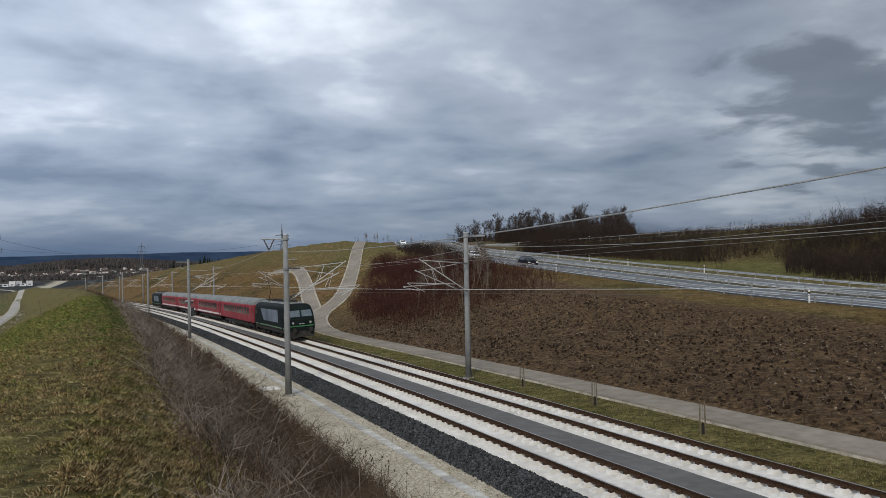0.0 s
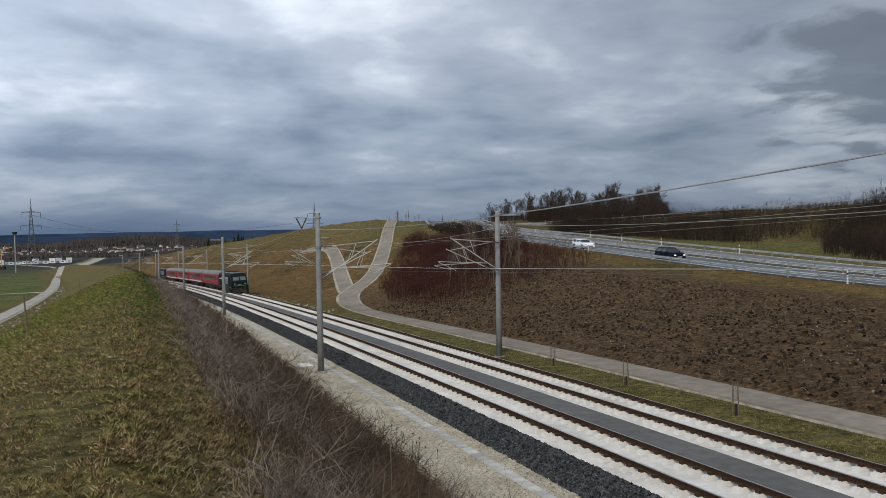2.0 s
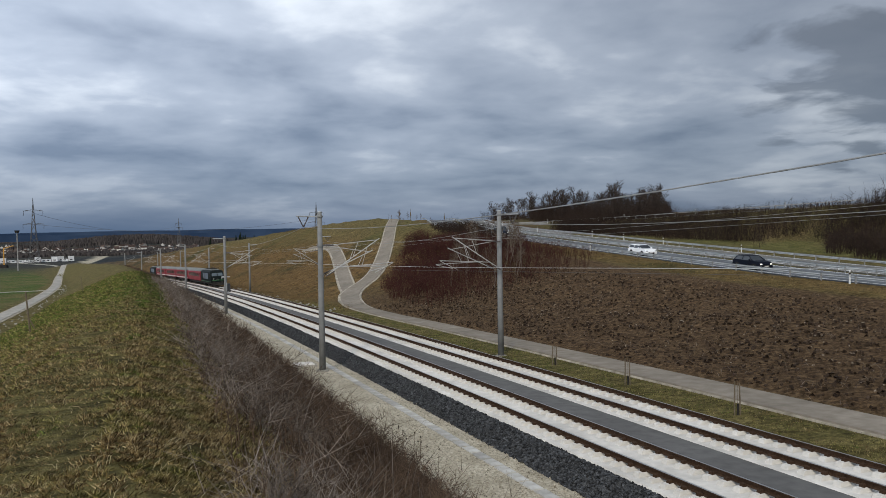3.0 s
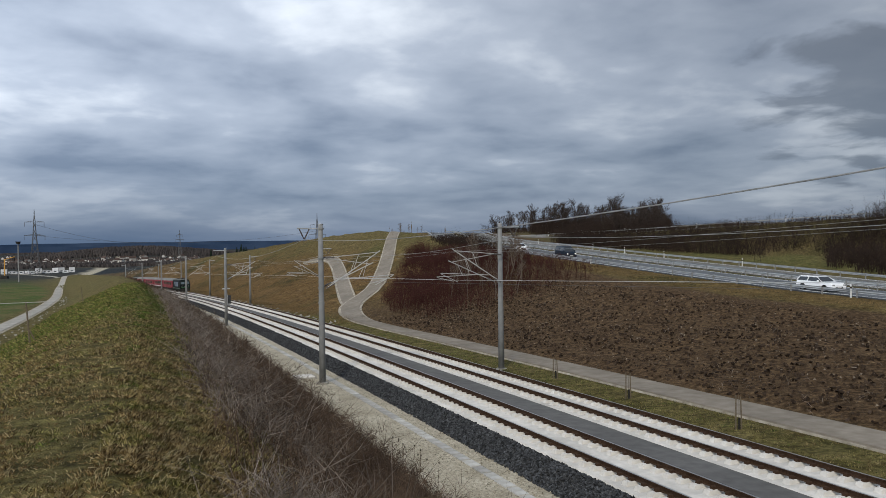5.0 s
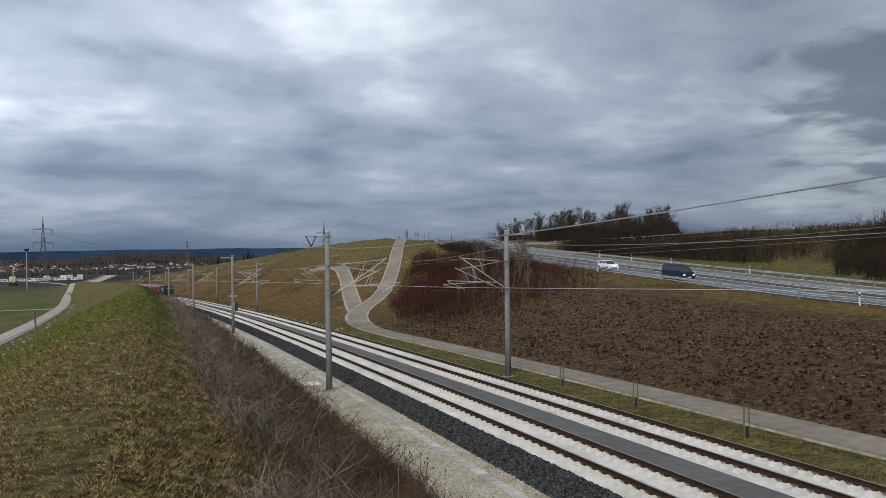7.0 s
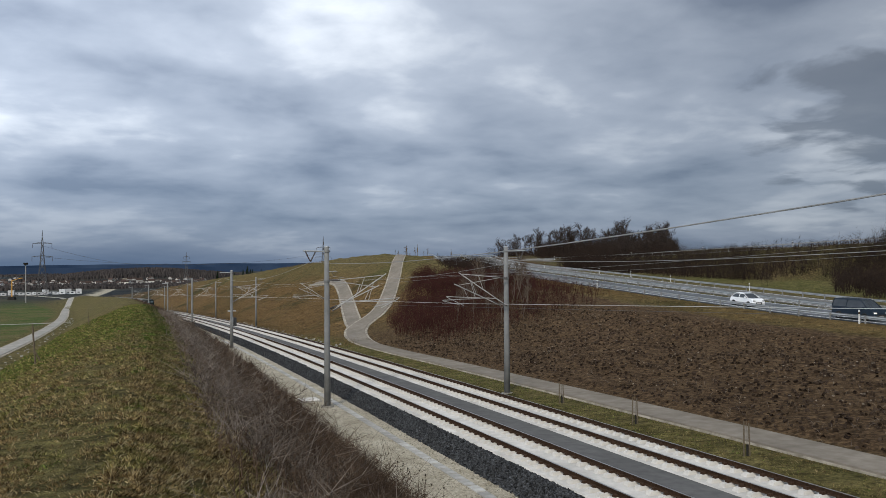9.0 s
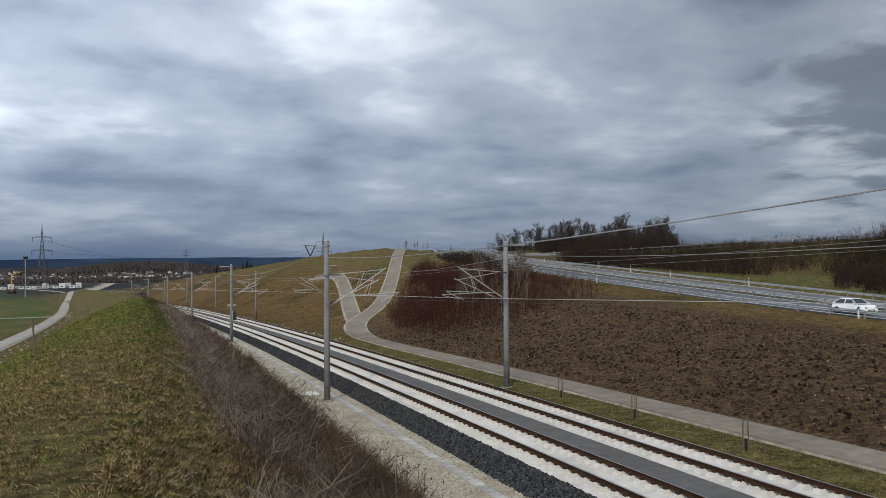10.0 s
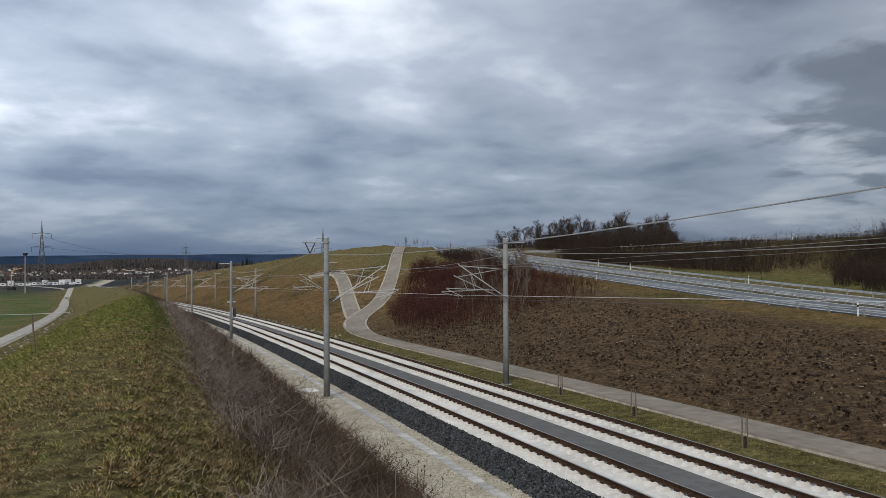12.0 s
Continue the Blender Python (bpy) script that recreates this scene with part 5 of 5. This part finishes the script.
def tree_mesh(seed, height, spread=0.34, depth=4, trunk=0.02, start=0.25):
    """Trunk and branches of a bare tree: two meshes."""
    r = random.Random(seed)
    wood, fine = Geo(), []

    def limb(p, d, length, rad, level):
        pts, q, dd = [p], p.copy(), d.copy()
        steps = 4 if level < 2 else 3
        for _ in range(steps):
            dd = (dd + Vector((r.gauss(0, 0.13), r.gauss(0, 0.13), 0.05))).normalized()
            q = q + dd * (length / steps)
            pts.append(q.copy())
        wood.tube(pts, [rad * (1 - 0.7 * k / steps) for k in range(steps + 1)], 6 if level == 0 else (4 if level < 3 else 3), cap=False)
        if level >= depth - 1:
            for _ in range(14):
                a = pts[r.randint(1, steps)]
                t = (dd + Vector((r.gauss(0, 0.6), r.gauss(0, 0.6), r.gauss(0.2, 0.4)))).normalized() * length * r.uniform(0.4, 0.9)
                fine.append((a, a + t * 0.5 + Vector((0, 0, 0.03)), a + t))
            return
        kids = (9, 5, 4, 3)[level]
        for k in range(kids):
            f = start + (1 - start) * (k + r.random()) / kids if level == 0 else r.uniform(0.25, 1.0)
            i = min(int(f * steps), steps - 1)
            a = pts[i].lerp(pts[i + 1], f * steps - i)
            ang, tilt = r.uniform(0, 6.28), r.uniform(0.35, 0.75) if level == 0 else r.uniform(0.25, 0.7)
            side = Vector((math.cos(ang), math.sin(ang), 0))
            side = (side - d * side.dot(d)).normalized()
            limb(a, (d * math.cos(tilt) + side * math.sin(tilt)).normalized(), length * (spread * 1.25 if level == 0 else 0.6) * (1.15 - 0.5 * f), rad * (0.45 if level == 0 else 0.55), level + 1)

    limb(Vector((0, 0, -0.3)), Vector((0, 0, 1)), height * 0.92, height * trunk, 0)
    return wood, [np.array([f[k] for f in fine]) for k in range(3)]


def build_tree(name, label, seed, height, group, twig, bark=None, **kw):
    t = thing(name, label, "tree", group)
    wood, fine = tree_mesh(seed, height, **kw)
    part("trunk", wood, bark or BARK, t, "grey-brown trunk and limbs")
    stems("crown", "fine bare twigs", "", *fine, 0.0008 * height, twig, t, spike=True)
    return t


def plant(masters, spots, zfun=ground_z):
    for i, (x, y, s) in enumerate(spots):
        m = masters[i % len(masters)]
        at = Matrix.Translation((x, y, zfun(x, y))) @ Euler((0, 0, random.uniform(0, 6.28))).to_matrix().to_4x4() @ Matrix.Scale(s, 4)
        if i < len(masters):
            m.matrix_basis = at
        else:
            copy_thing(m, at)


tall = [build_tree("bare_tree", "tall leafless winter tree in a roadside clump", 11 + k, 13.0, "roadside trees", TWIG_TREE) for k in range(4)]
spots = []
for k in range(84):
    y = random.uniform(178, 268)
    x = y * random.uniform(0.505, 0.74)
    if y < 240 and abs(x - float(np.interp(y, RAMP_YS, RAMP_XS))) < 5 or x < float(road_x(y)) + 36:
        x = y * random.uniform(0.58, 0.72) + 6
    spots.append((x, y, random.uniform(0.6, 0.92)))
for k in range(14):
    y = random.uniform(255, 300)
    spots.append((y * random.uniform(0.45, 0.51), y, random.uniform(0.5, 0.85)))
spots += [(131, 124, 0.46), (136, 126, 0.4)]
plant(tall, spots)
thin = [build_tree("sapling", "slender leafless sapling on the hillside", 41 + k, 6.5, "hillside saplings", TWIG_BRUSH, SAPLING, spread=0.2, depth=3, trunk=0.011, start=0.45) for k in range(3)]
spots = []
for k in range(46):
    y = random.uniform(90, 122)
    spots.append((min(y * random.uniform(0.385, 0.50), float(road_x(y)) - 4), y, random.uniform(0.6, 1.0)))
for k in range(10):
    y = random.uniform(175, 235)
    spots.append((float(road_x(y)) - random.uniform(4, 14), y, random.uniform(0.38, 0.66)))
plant(thin, spots)
bush = [build_tree("bush", "bare brown roadside bush", 61 + k, 4.0, "roadside bushes", TWIG, spread=0.55, depth=3, trunk=0.012, start=0.05) for k in range(2)]
spots = [(93, 101.5, 0.62), (95.5, 103, 0.5), (94.5, 108, 0.45), (100, 92, 1.0), (104, 93, 1.2), (108, 92, 1.1)]
spots += [(float(road_x(y)) + 33 + random.uniform(0, 4), y, random.uniform(0.6, 1.0)) for y in np.arange(125, 185, 5.0)]
plant(bush, spots)


def off_ramp(x, y, room):
    """True away from the slip road and its curve."""
    out = (np.abs(x - np.interp(y, RAMP_YS, RAMP_XS)) > room) | (y > 232)
    return out & ~((y > 190) & (y < 246) & (x < 122)) & (x > road_x(y) + 30)


def build_woods():
    """The wood behind the motorway, on the bank below the slip road and behind it."""
    n = 1500
    y = rng.uniform(10, 330, n)
    ramp = np.interp(y, RAMP_YS, RAMP_XS)
    x = ramp + np.where(rng.random(n) < 0.7, 5 + 30 * rng.random(n), -13 + 5 * rng.random(n))
    keep = off_ramp(x, y, 4.5)
    x, y, ramp = x[keep], y[keep], ramp[keep]
    h = np.where(x < ramp, 2.4, 3.0) + 1.3 * patchy(x, y, 0.09, 31.0) + 0.7 * smooth(95, 50, y)
    p = tuft(len(x), x, y, h, 0.06)
    stems("wood_trunks", "leafless wood behind the motorway", "wood", *p, 0.05, BARK)
    q = fork(*p, 10, 0.26, 1.5)
    stems("wood_limbs", "bare limbs of the wood behind the motorway", "wood", *q, 0.017, TWIG, spike=True)
    stems("wood_twigs", "fine twigs of the wood behind the motorway", "wood", *fork(*q, 3, 0.45, 1.2), 0.012, TWIG, spike=True)
    n = 26000
    y = rng.uniform(20, 300, n)
    ramp = np.interp(y, RAMP_YS, RAMP_XS)
    front = rng.random(n) < 0.72
    x = ramp + np.where(front, -18 + 14.5 * rng.random(n), 3.5 + 22 * rng.random(n) ** 1.4)
    keep = off_ramp(x, y, 3.4) & ~((y > 86) & (y < 112) & (x < ramp - 15 + 2 * patchy(x, y, 0.2, 3.0))) & (x > road_x(y) + 32)
    x, y, ramp, front = x[keep], y[keep], ramp[keep], front[keep]
    h = 2.0 + 0.9 * patchy(x, y, 0.08, 61.0)
    # kept low just below the slip road
    h = np.where(front, h * (1 - 0.62 * smooth(-9, -4.5, x - ramp)), h * 0.95 + 0.9 * smooth(95, 50, y))
    p = tuft(len(x), x, y, h, 0.25)
    stems("undergrowth", "dark brown leafless undergrowth of the wood", "undergrowth", *p, 0.042, TWIG, spike=True)
    stems("undergrowth_twigs", "dark brown leafless undergrowth twigs", "undergrowth", *fork(*p, 3, 0.45), 0.026, TWIG, spike=True)
    # scrub on the flat beside the far carriageway
    n = 2400
    y = rng.uniform(70, 100, n)
    x = y * rng.uniform(1.07, 1.45, n)
    keep = (x > road_x(y) + 32) & (patchy(x, y, 0.15, 8.0) > -0.3)
    x, y = x[keep], y[keep]
    p = tuft(len(x), x, y, 2.3, 0.25)
    stems("scrub", "dense leafless scrub beside the far carriageway", "scrub", *p, 0.05, TWIG, spike=True)
    stems("scrub_twigs", "fine leafless scrub twigs", "scrub", *fork(*p, 6, 0.45), 0.028, TWIG, spike=True)
    n = 10000
    y = rng.uniform(165, 285, n)
    x = y * rng.uniform(0.50, 0.74, n) + 3
    keep = off_ramp(x, y, 5.0)
    x, y = x[keep], y[keep]
    p = tuft(len(x), x, y, 3.6, 0.2)
    stems("copse_undergrowth", "brown undergrowth below the roadside trees", "undergrowth", *p, 0.05, TWIG, spike=True)
    stems("copse_twigs", "brown undergrowth twigs below the roadside trees", "undergrowth", *fork(*p, 5, 0.4), 0.028, TWIG, spike=True)


build_woods()


# ---- small things near the line ----
for x, y, h in ((23.85, 43.5, 1.3), (23.75, 35.3, 1.45), (23.6, 26.8, 1.5)):
    p = thing("tree_stake", "two weathered stakes holding a young planting", "stake", "planting stakes", Matrix.Translation((x, y, ground_z(x, y))))
    for k, dx in enumerate((-0.16, 0.16)):
        part("stake", Geo().tube([(dx, 0, -0.2), (dx * 0.8, 0.02, h - 0.1 * k)], 0.03, 6), WOODPOST, p)
    part("stem", Geo().tube([(0, 0, -0.1), (0.02, 0, h * 0.7), (-0.02, 0.02, h * 1.2)], [0.012, 0.01, 0.004], 5), WOODPOST, p)
    part("guard", Geo().tube([(0.03, 0, 0), (0.03, 0, 0.5)], 0.05, 7), BLACK, p, "dark trunk guard")
for x, y, h in ((-5.2, 39.5, 1.9), (-8.6, 113, 2.2), (-4.9, 17.0, 0.9)):
    p = thing("fence_post", "weathered wooden post with a strut", "post", "slope posts", Matrix.Translation((x, y, ground_z(x, y))))
    part("post", Geo().tube([(0, 0, -0.3), (-0.15, 0, h)], [0.045, 0.035], 7), WOODPOST, p)
    part("strut", Geo().tube([(0.3, 0.1, -0.1), (-0.03, 0, h * 0.35)], 0.03, 6), WOODPOST, p)


SEED = plain("dark_seed_heads", (0.02, 0.016, 0.012), (0.05, 0.04, 0.03), 20.0, 0.95)
for k in range(9):
    y = 24.5 + k * 0.55 + random.uniform(-0.3, 0.3)
    l = random.uniform(8.3, 8.9)
    x = l + float(off(y))
    t = thing("teasel", "dead teasel with dark seed heads beside the gravel", "plant", "teasels", Matrix.Translation((x, y, ground_z(x, y))))
    h = random.uniform(0.7, 1.15)
    part("stem", Geo().tube([(0, 0, -0.05), (0.03, 0.02, h * 0.6), (0.05, 0, h)], [0.009, 0.007, 0.005], 5), TWIG_BRUSH, t)
    for q in range(random.randint(1, 3)):
        z0, dx, dy = h * (1 - 0.16 * q), 0.05 + 0.09 * q * random.choice((-1, 1)), random.uniform(-0.08, 0.08) * q
        part("seed_head", Geo().tube([(dx, dy, z0), (dx, dy, z0 + 0.02), (dx, dy, z0 + 0.05), (dx, dy, z0 + 0.075)], [0.008, 0.024, 0.022, 0.006], 7), SEED, t)
        part("branch", Geo().tube([(0.03, 0.02, h * 0.6), (dx, dy, z0)], 0.004, 4), TWIG_BRUSH, t)


# ---- far things ----
def lattice(name, label, at, h, arms, w=0.1):
    t = thing(name, label, "pylon", "power pylons", at)
    g = Geo()
    n = 9
    for sx, sy in ((-1, -1), (1, -1), (1, 1), (-1, 1)):
        g.tube([(sx * h * 0.075, sy * h * 0.075, -1), (sx * h * 0.022, sy * h * 0.022, h * 0.6), (0, 0, h)], [w, w, w * 0.6], 4)
    for k in range(n):
        z0, z1 = h * 0.9 * k / n, h * 0.9 * (k + 1) / n
        a, b = [np.interp(z, (0, h * 0.6, h), (h * 0.075, h * 0.022, 0)) for z in (z0, z1)]
        for s in (-1, 1):
            g.tube([(-a, s * a, z0), (b, s * b, z1)], w * 0.6, 3).tube([(a, s * a, z0), (-b, s * b, z1)], w * 0.6, 3)
    part("tower", g, WIRE_DARK, t)
    for z, r in arms:
        part("crossarm", Geo().tube([(-r * h, 0, z * h), (0, 0, z * h + 0.02 * h), (r * h, 0, z * h)], w * 0.9, 4).tube([(-r * h, 0, z * h), (r * h, 0, z * h)], w * 0.7, 4), WIRE_DARK, t)
        for s in (-1, 1):
            part("insulator", Geo().tube([(s * r * h, 0, z * h), (s * r * h, 0, z * h - 0.07 * h)], w * 0.8, 4), INSUL, t)
    return t


def land(x, y):
    return ground_z(x, y) + far_rise(x, y)


lattice("power_pylon", "tall steel lattice power pylon in the valley", Matrix.Translation((-98, 782, land(-98, 782))), 40 - land(-98, 782), ((0.60, 0.14), (0.80, 0.13)), 0.2)
lattice("power_pylon", "steel lattice power pylon far across the valley", Matrix.Translation((51.5, 1579, land(51.5, 1579))), 34 - land(51.5, 1579), ((0.66, 0.13), (0.82, 0.10)), 0.27)
lattice("power_pylon", "steel lattice pylon rising behind the hill", Matrix.Translation((180, 892, land(180, 892))), 40 - land(180, 892), ((0.60, 0.16), (0.78, 0.13)), 0.2)
span("power_line", "thin power line between the pylons", [(-98, 782, 26), (51, 1579, 20)], 14, 0.12, WIRE_DARK)
span("power_line", "thin power line running out of the valley", [(-98, 782, 16), (180, 892, 20)], 10, 0.10, WIRE_DARK)

YELLOW = plain("crane_yellow", (0.55, 0.28, 0.05), (0.65, 0.36, 0.08), 1.0, 0.6, bump=0)
crane = thing("crane", "yellow mobile construction crane in the valley", "crane", at=Matrix.Translation((-106, 678, land(-106, 678))) @ Matrix.Scale(0.8, 4))
part("mast", Geo().box(-0.5, 0.5, -0.5, 0.5, 0, 19, 0.1), YELLOW, crane)
part("jib", Geo().tube([(0, 0, 18.5), (8, 0, 21), (9, 0, 20.8)], 0.3, 5), YELLOW, crane)
part("carrier", Geo().box(-3, 3, -6, 6, 0, 3, 0.4), BLACK, crane)
flood = thing("floodlight_mast", "slim steel mast with a platform top", "mast", at=Matrix.Translation((-80, 562, land(-80, 562))))
part("pole", Geo().tube([(0, 0, -1), (0, 0, 9 - land(-80, 562))], [0.45, 0.3], 8), FEEDER, flood)
part("platform", Geo().tube([(0, 0, 8 - land(-80, 562)), (0, 0, 9.6 - land(-80, 562))], [1.1, 1.6], 8), BLACK, flood)
CABIN = plain("white_site_cabin", (0.62, 0.63, 0.64), (0.74, 0.75, 0.76), 1.0, 0.6, bump=0, random_each=0.3)
for k in range(16):
    x = -150 + k * 5.0
    y = 860 + 9 * math.sin(k * 2.1)
    c = thing("site_cabin", "pale construction site cabin", "cabin", "site cabins", Matrix.Translation((x, y, land(x, y))) @ Euler((0, 0, random.uniform(-0.4, 0.4))).to_matrix().to_4x4() @ Matrix.Scale(0.9, 4))
    part("body", Geo().box(-3, 3, -1.3, 1.3, 0.2, random.choice((2.9, 2.9, 5.6)), 0.05), CABIN, c)
    part("window", Geo().box(-1.2, 1.2, -1.36, -1.28, 1.3, 2.3), GLASS, c)
    part("base", Geo().box(-2.9, 2.9, -1.2, 1.2, -0.6, 0.2), BLACK, c)

HOUSE_WALL = plain("pale_house_plaster", (0.50, 0.48, 0.45), (0.70, 0.68, 0.64), 0.3, 0.9, bump=0, random_each=0.6)
ROOF_TILE = plain("brown_roof_tiles", (0.06, 0.042, 0.036), (0.11, 0.078, 0.065), 0.4, 0.9, bump=0, random_each=0.4)


def build_house(w, d, h, label):
    hs = thing("house", label, "house", "valley houses")
    part("wall", Geo().loft([[(-w, y, 0), (w, y, 0), (w, y, h), (0, y, h + w * 0.72), (-w, y, h)] for y in (-d, d)]), HOUSE_WALL, hs)
    part("roof", Geo().loft([[(-w - 0.5, y, h - 0.25), (0, y, h + w * 0.72 + 0.1), (w + 0.5, y, h - 0.25), (w + 0.5, y, h + 0.15), (0, y, h + w * 0.72 + 0.6), (-w - 0.5, y, h + 0.15)] for y in (-d - 0.5, d + 0.5)]), ROOF_TILE, hs)
    for x in (-w * 0.5, w * 0.5):
        for z in (1.4, 4.2):
            part("window", Geo().box(x - 0.6, x + 0.6, -d - 0.06, -d + 0.02, z, z + 1.3), GLASS, hs)
    return hs


houses = [build_house(5, 6.5, 6.2, "pale plastered house with a brown gable roof"), build_house(5, 7, 5.5, "wide pale plastered house with a brown roof"), build_house(4.5, 9, 4.6, "low pale hall with a brown roof")]
spots = []
for k in range(130):
    y = random.uniform(1430, 1610) if k < 90 else random.uniform(1650, 2300)
    spots.append((y * (random.uniform(-0.17, 0.055) if k < 90 else random.uniform(-0.19, -0.13)), y, random.uniform(0.5, 0.9)))
for k in range(10):
    y = random.uniform(820, 900)
    spots.append((y * random.uniform(0.10, 0.185), y, 0.8))
plant(houses, spots, land)


def build_conifer(seed, h):
    r = random.Random(seed)
    t = thing("conifer", "dark evergreen conifer in the valley", "tree", "valley conifers")
    part("trunk", Geo().tube([(0, 0, -1), (0, 0, h)], [h * 0.018, 0.05], 6), BARK, t)
    p0, p1, p2 = [], [], []
    for k in range(700):
        f = r.random() ** 0.8
        a, ln = r.uniform(0, 6.28), h * 0.17 * (1.03 - f) * r.uniform(0.6, 1.2) + 0.3
        z = h * (0.08 + 0.92 * f)
        p0.append((0, 0, z))
        p1.append((math.cos(a) * ln * 0.5, math.sin(a) * ln * 0.5, z + 0.1))
        p2.append((math.cos(a + 0.2) * ln, math.sin(a + 0.2) * ln, z - ln * 0.35))
    stems("crown", "dark drooping needle branches", "", np.array(p0), np.array(p1), np.array(p2), 0.35, CONIFER, t)
    return t


conifers = [build_conifer(5, 24), build_conifer(6, 20)]
spots = []
for k in range(44):
    y = random.uniform(780, 980)
    spots.append((y * random.choice((random.uniform(0.10, 0.125), random.uniform(0.04, 0.2))), y, random.uniform(0.65, 1.15)))
plant(conifers, spots, land)


def build_far_woods():
    n = 24000
    y = np.where(rng.random(n) < 0.35, rng.uniform(1120, 1230, n), np.where(rng.random(n) < 0.4, rng.uniform(1630, 1860, n), rng.uniform(2750, 3400, n)))
    x = y * rng.uniform(-0.24, 0.14, n)
    d = np.array([noise.noise((a * 0.004, b * 0.0022, 51.0)) for a, b in zip(x, y)])
    keep = ((d > 0.05) & ((y < 1500) | (y > 2700))) | ((np.hypot((x + 20) / 1.6, y - 1720) < 150) & (y > 1620))
    x, y = x[keep], y[keep]
    z = np.array([land(a, b) for a, b in zip(x, y)])
    h = np.where(y < 1500, rng.uniform(2.5, 5, len(x)), rng.uniform(4, 8, len(x)))
    p0 = np.c_[x, y, z - 1]
    p1 = np.c_[x, y, z + h * 0.8]
    p2 = np.c_[x + rng.normal(0, 1.5, len(x)), y, z + h]
    stems("far_woods", "bare brown woods across the valley", "wood", p0, p1, p2, np.where(y > 2700, 4.0, 2.2), FARWOOD)
    n = 2600
    y = rng.uniform(1380, 1640, n)
    x = y * rng.uniform(-0.2, 0.07, n)
    keep = patchy(x, y, 0.02, 77.0) > -0.15
    x, y = x[keep], y[keep]
    z = np.array([land(a, b) for a, b in zip(x, y)])
    h = rng.uniform(1.5, 4.0, len(x))
    stems("village_trees", "dark bare trees among the valley houses", "wood", np.c_[x, y, z - 1], np.c_[x, y, z + h * 0.7], np.c_[x + rng.normal(0, 1, len(x)), y, z + h], 1.7, FARWOOD)


# Bare-wood brown, paled and greyed to carry the haze in its colour.
FARWOOD = plain("hazed_bare_woods", (0.045, 0.042, 0.043), (0.085, 0.072, 0.066), 0.02, 1.0, bump=0, island=0.3)
build_far_woods()
# Air haze over the far hills is put into their base colour as blue.
RIDGE = plain("haze_blue_woods", (0.022, 0.045, 0.095), (0.055, 0.088, 0.155), 0.004, 1.0, bump=0, big=0.3)
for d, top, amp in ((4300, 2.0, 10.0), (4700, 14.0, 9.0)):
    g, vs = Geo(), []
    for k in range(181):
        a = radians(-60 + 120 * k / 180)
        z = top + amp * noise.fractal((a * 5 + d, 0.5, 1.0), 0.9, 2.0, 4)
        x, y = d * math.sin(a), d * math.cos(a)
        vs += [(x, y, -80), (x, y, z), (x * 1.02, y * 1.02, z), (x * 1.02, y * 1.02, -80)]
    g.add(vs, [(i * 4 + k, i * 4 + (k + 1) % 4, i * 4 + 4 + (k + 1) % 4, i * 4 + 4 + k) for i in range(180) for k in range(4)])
    structure("backdrop", g, RIDGE, "distant wooded hills on the horizon, coloured haze blue")
# three slim masts on the hilltop
for x, y, h in ((73, 232, 3.6), (77, 233, 4.2), (88, 232, 3.8)):
    m = thing("hilltop_mast", "slim dark lattice mast on the hilltop", "mast", "hilltop masts", Matrix.Translation((x, y, ground_z(x, y))))
    part("pole", Geo().tube([(0, 0, -0.4), (0, 0, h)], [0.07, 0.04], 6), WOODPOST, m)
    part("head", Geo().box(-0.14, 0.14, -0.14, 0.14, h * 0.45, h * 0.75, 0.03), WOODPOST, m)


# ---- what moves ----
def car_pose(y, d):
    x = float(road_x(y)) + d
    h = math.atan((float(road_x(y + 2)) - float(road_x(y - 2))) / 4)
    z0, z1 = lane(x, y - 2), lane(x, y + 2)
    return Matrix.Translation((x, y, lane(x, y) + 0.11)) @ Euler((-math.atan((z1 - z0) / 4), 0, math.pi - h)).to_matrix().to_4x4()


def train_front(t):
    """Where the near end of the train stands at t, along the line."""
    return 82.4 + 36 * t - 0.58 * t * t


def motions():
    times = [0.5 * k for k in range(25)]
    at = 0.0
    for ob, half in [(engine, 9.6)] + [(c, 13.3) for c in coaches] + [(rear_engine, 9.6)]:
        at += half
        walk(ob, [(t, track_at(R_MID, train_front(t) + at)) for t in times])
        at += half
    for ob, d, a, b, c in ((blue_car, 5.0, 118.66, -17.92, 0.52), (white_wagon, 5.0, 147.02, -19.72, 0.46), (white_hatch, 5.0, 242.3, -22.46, 0.39), (van, 5.0, 209.73, -20.3, 0.36)):
        def y_at(t):
            stop = -b / (2 * c) * 0.75
            s = min(t, stop)
            return a + b * s + c * s * s + (b + 2 * c * s) * (t - s)
        walk(ob, [(t, car_pose(y_at(t), d)) for t in times])


motions()
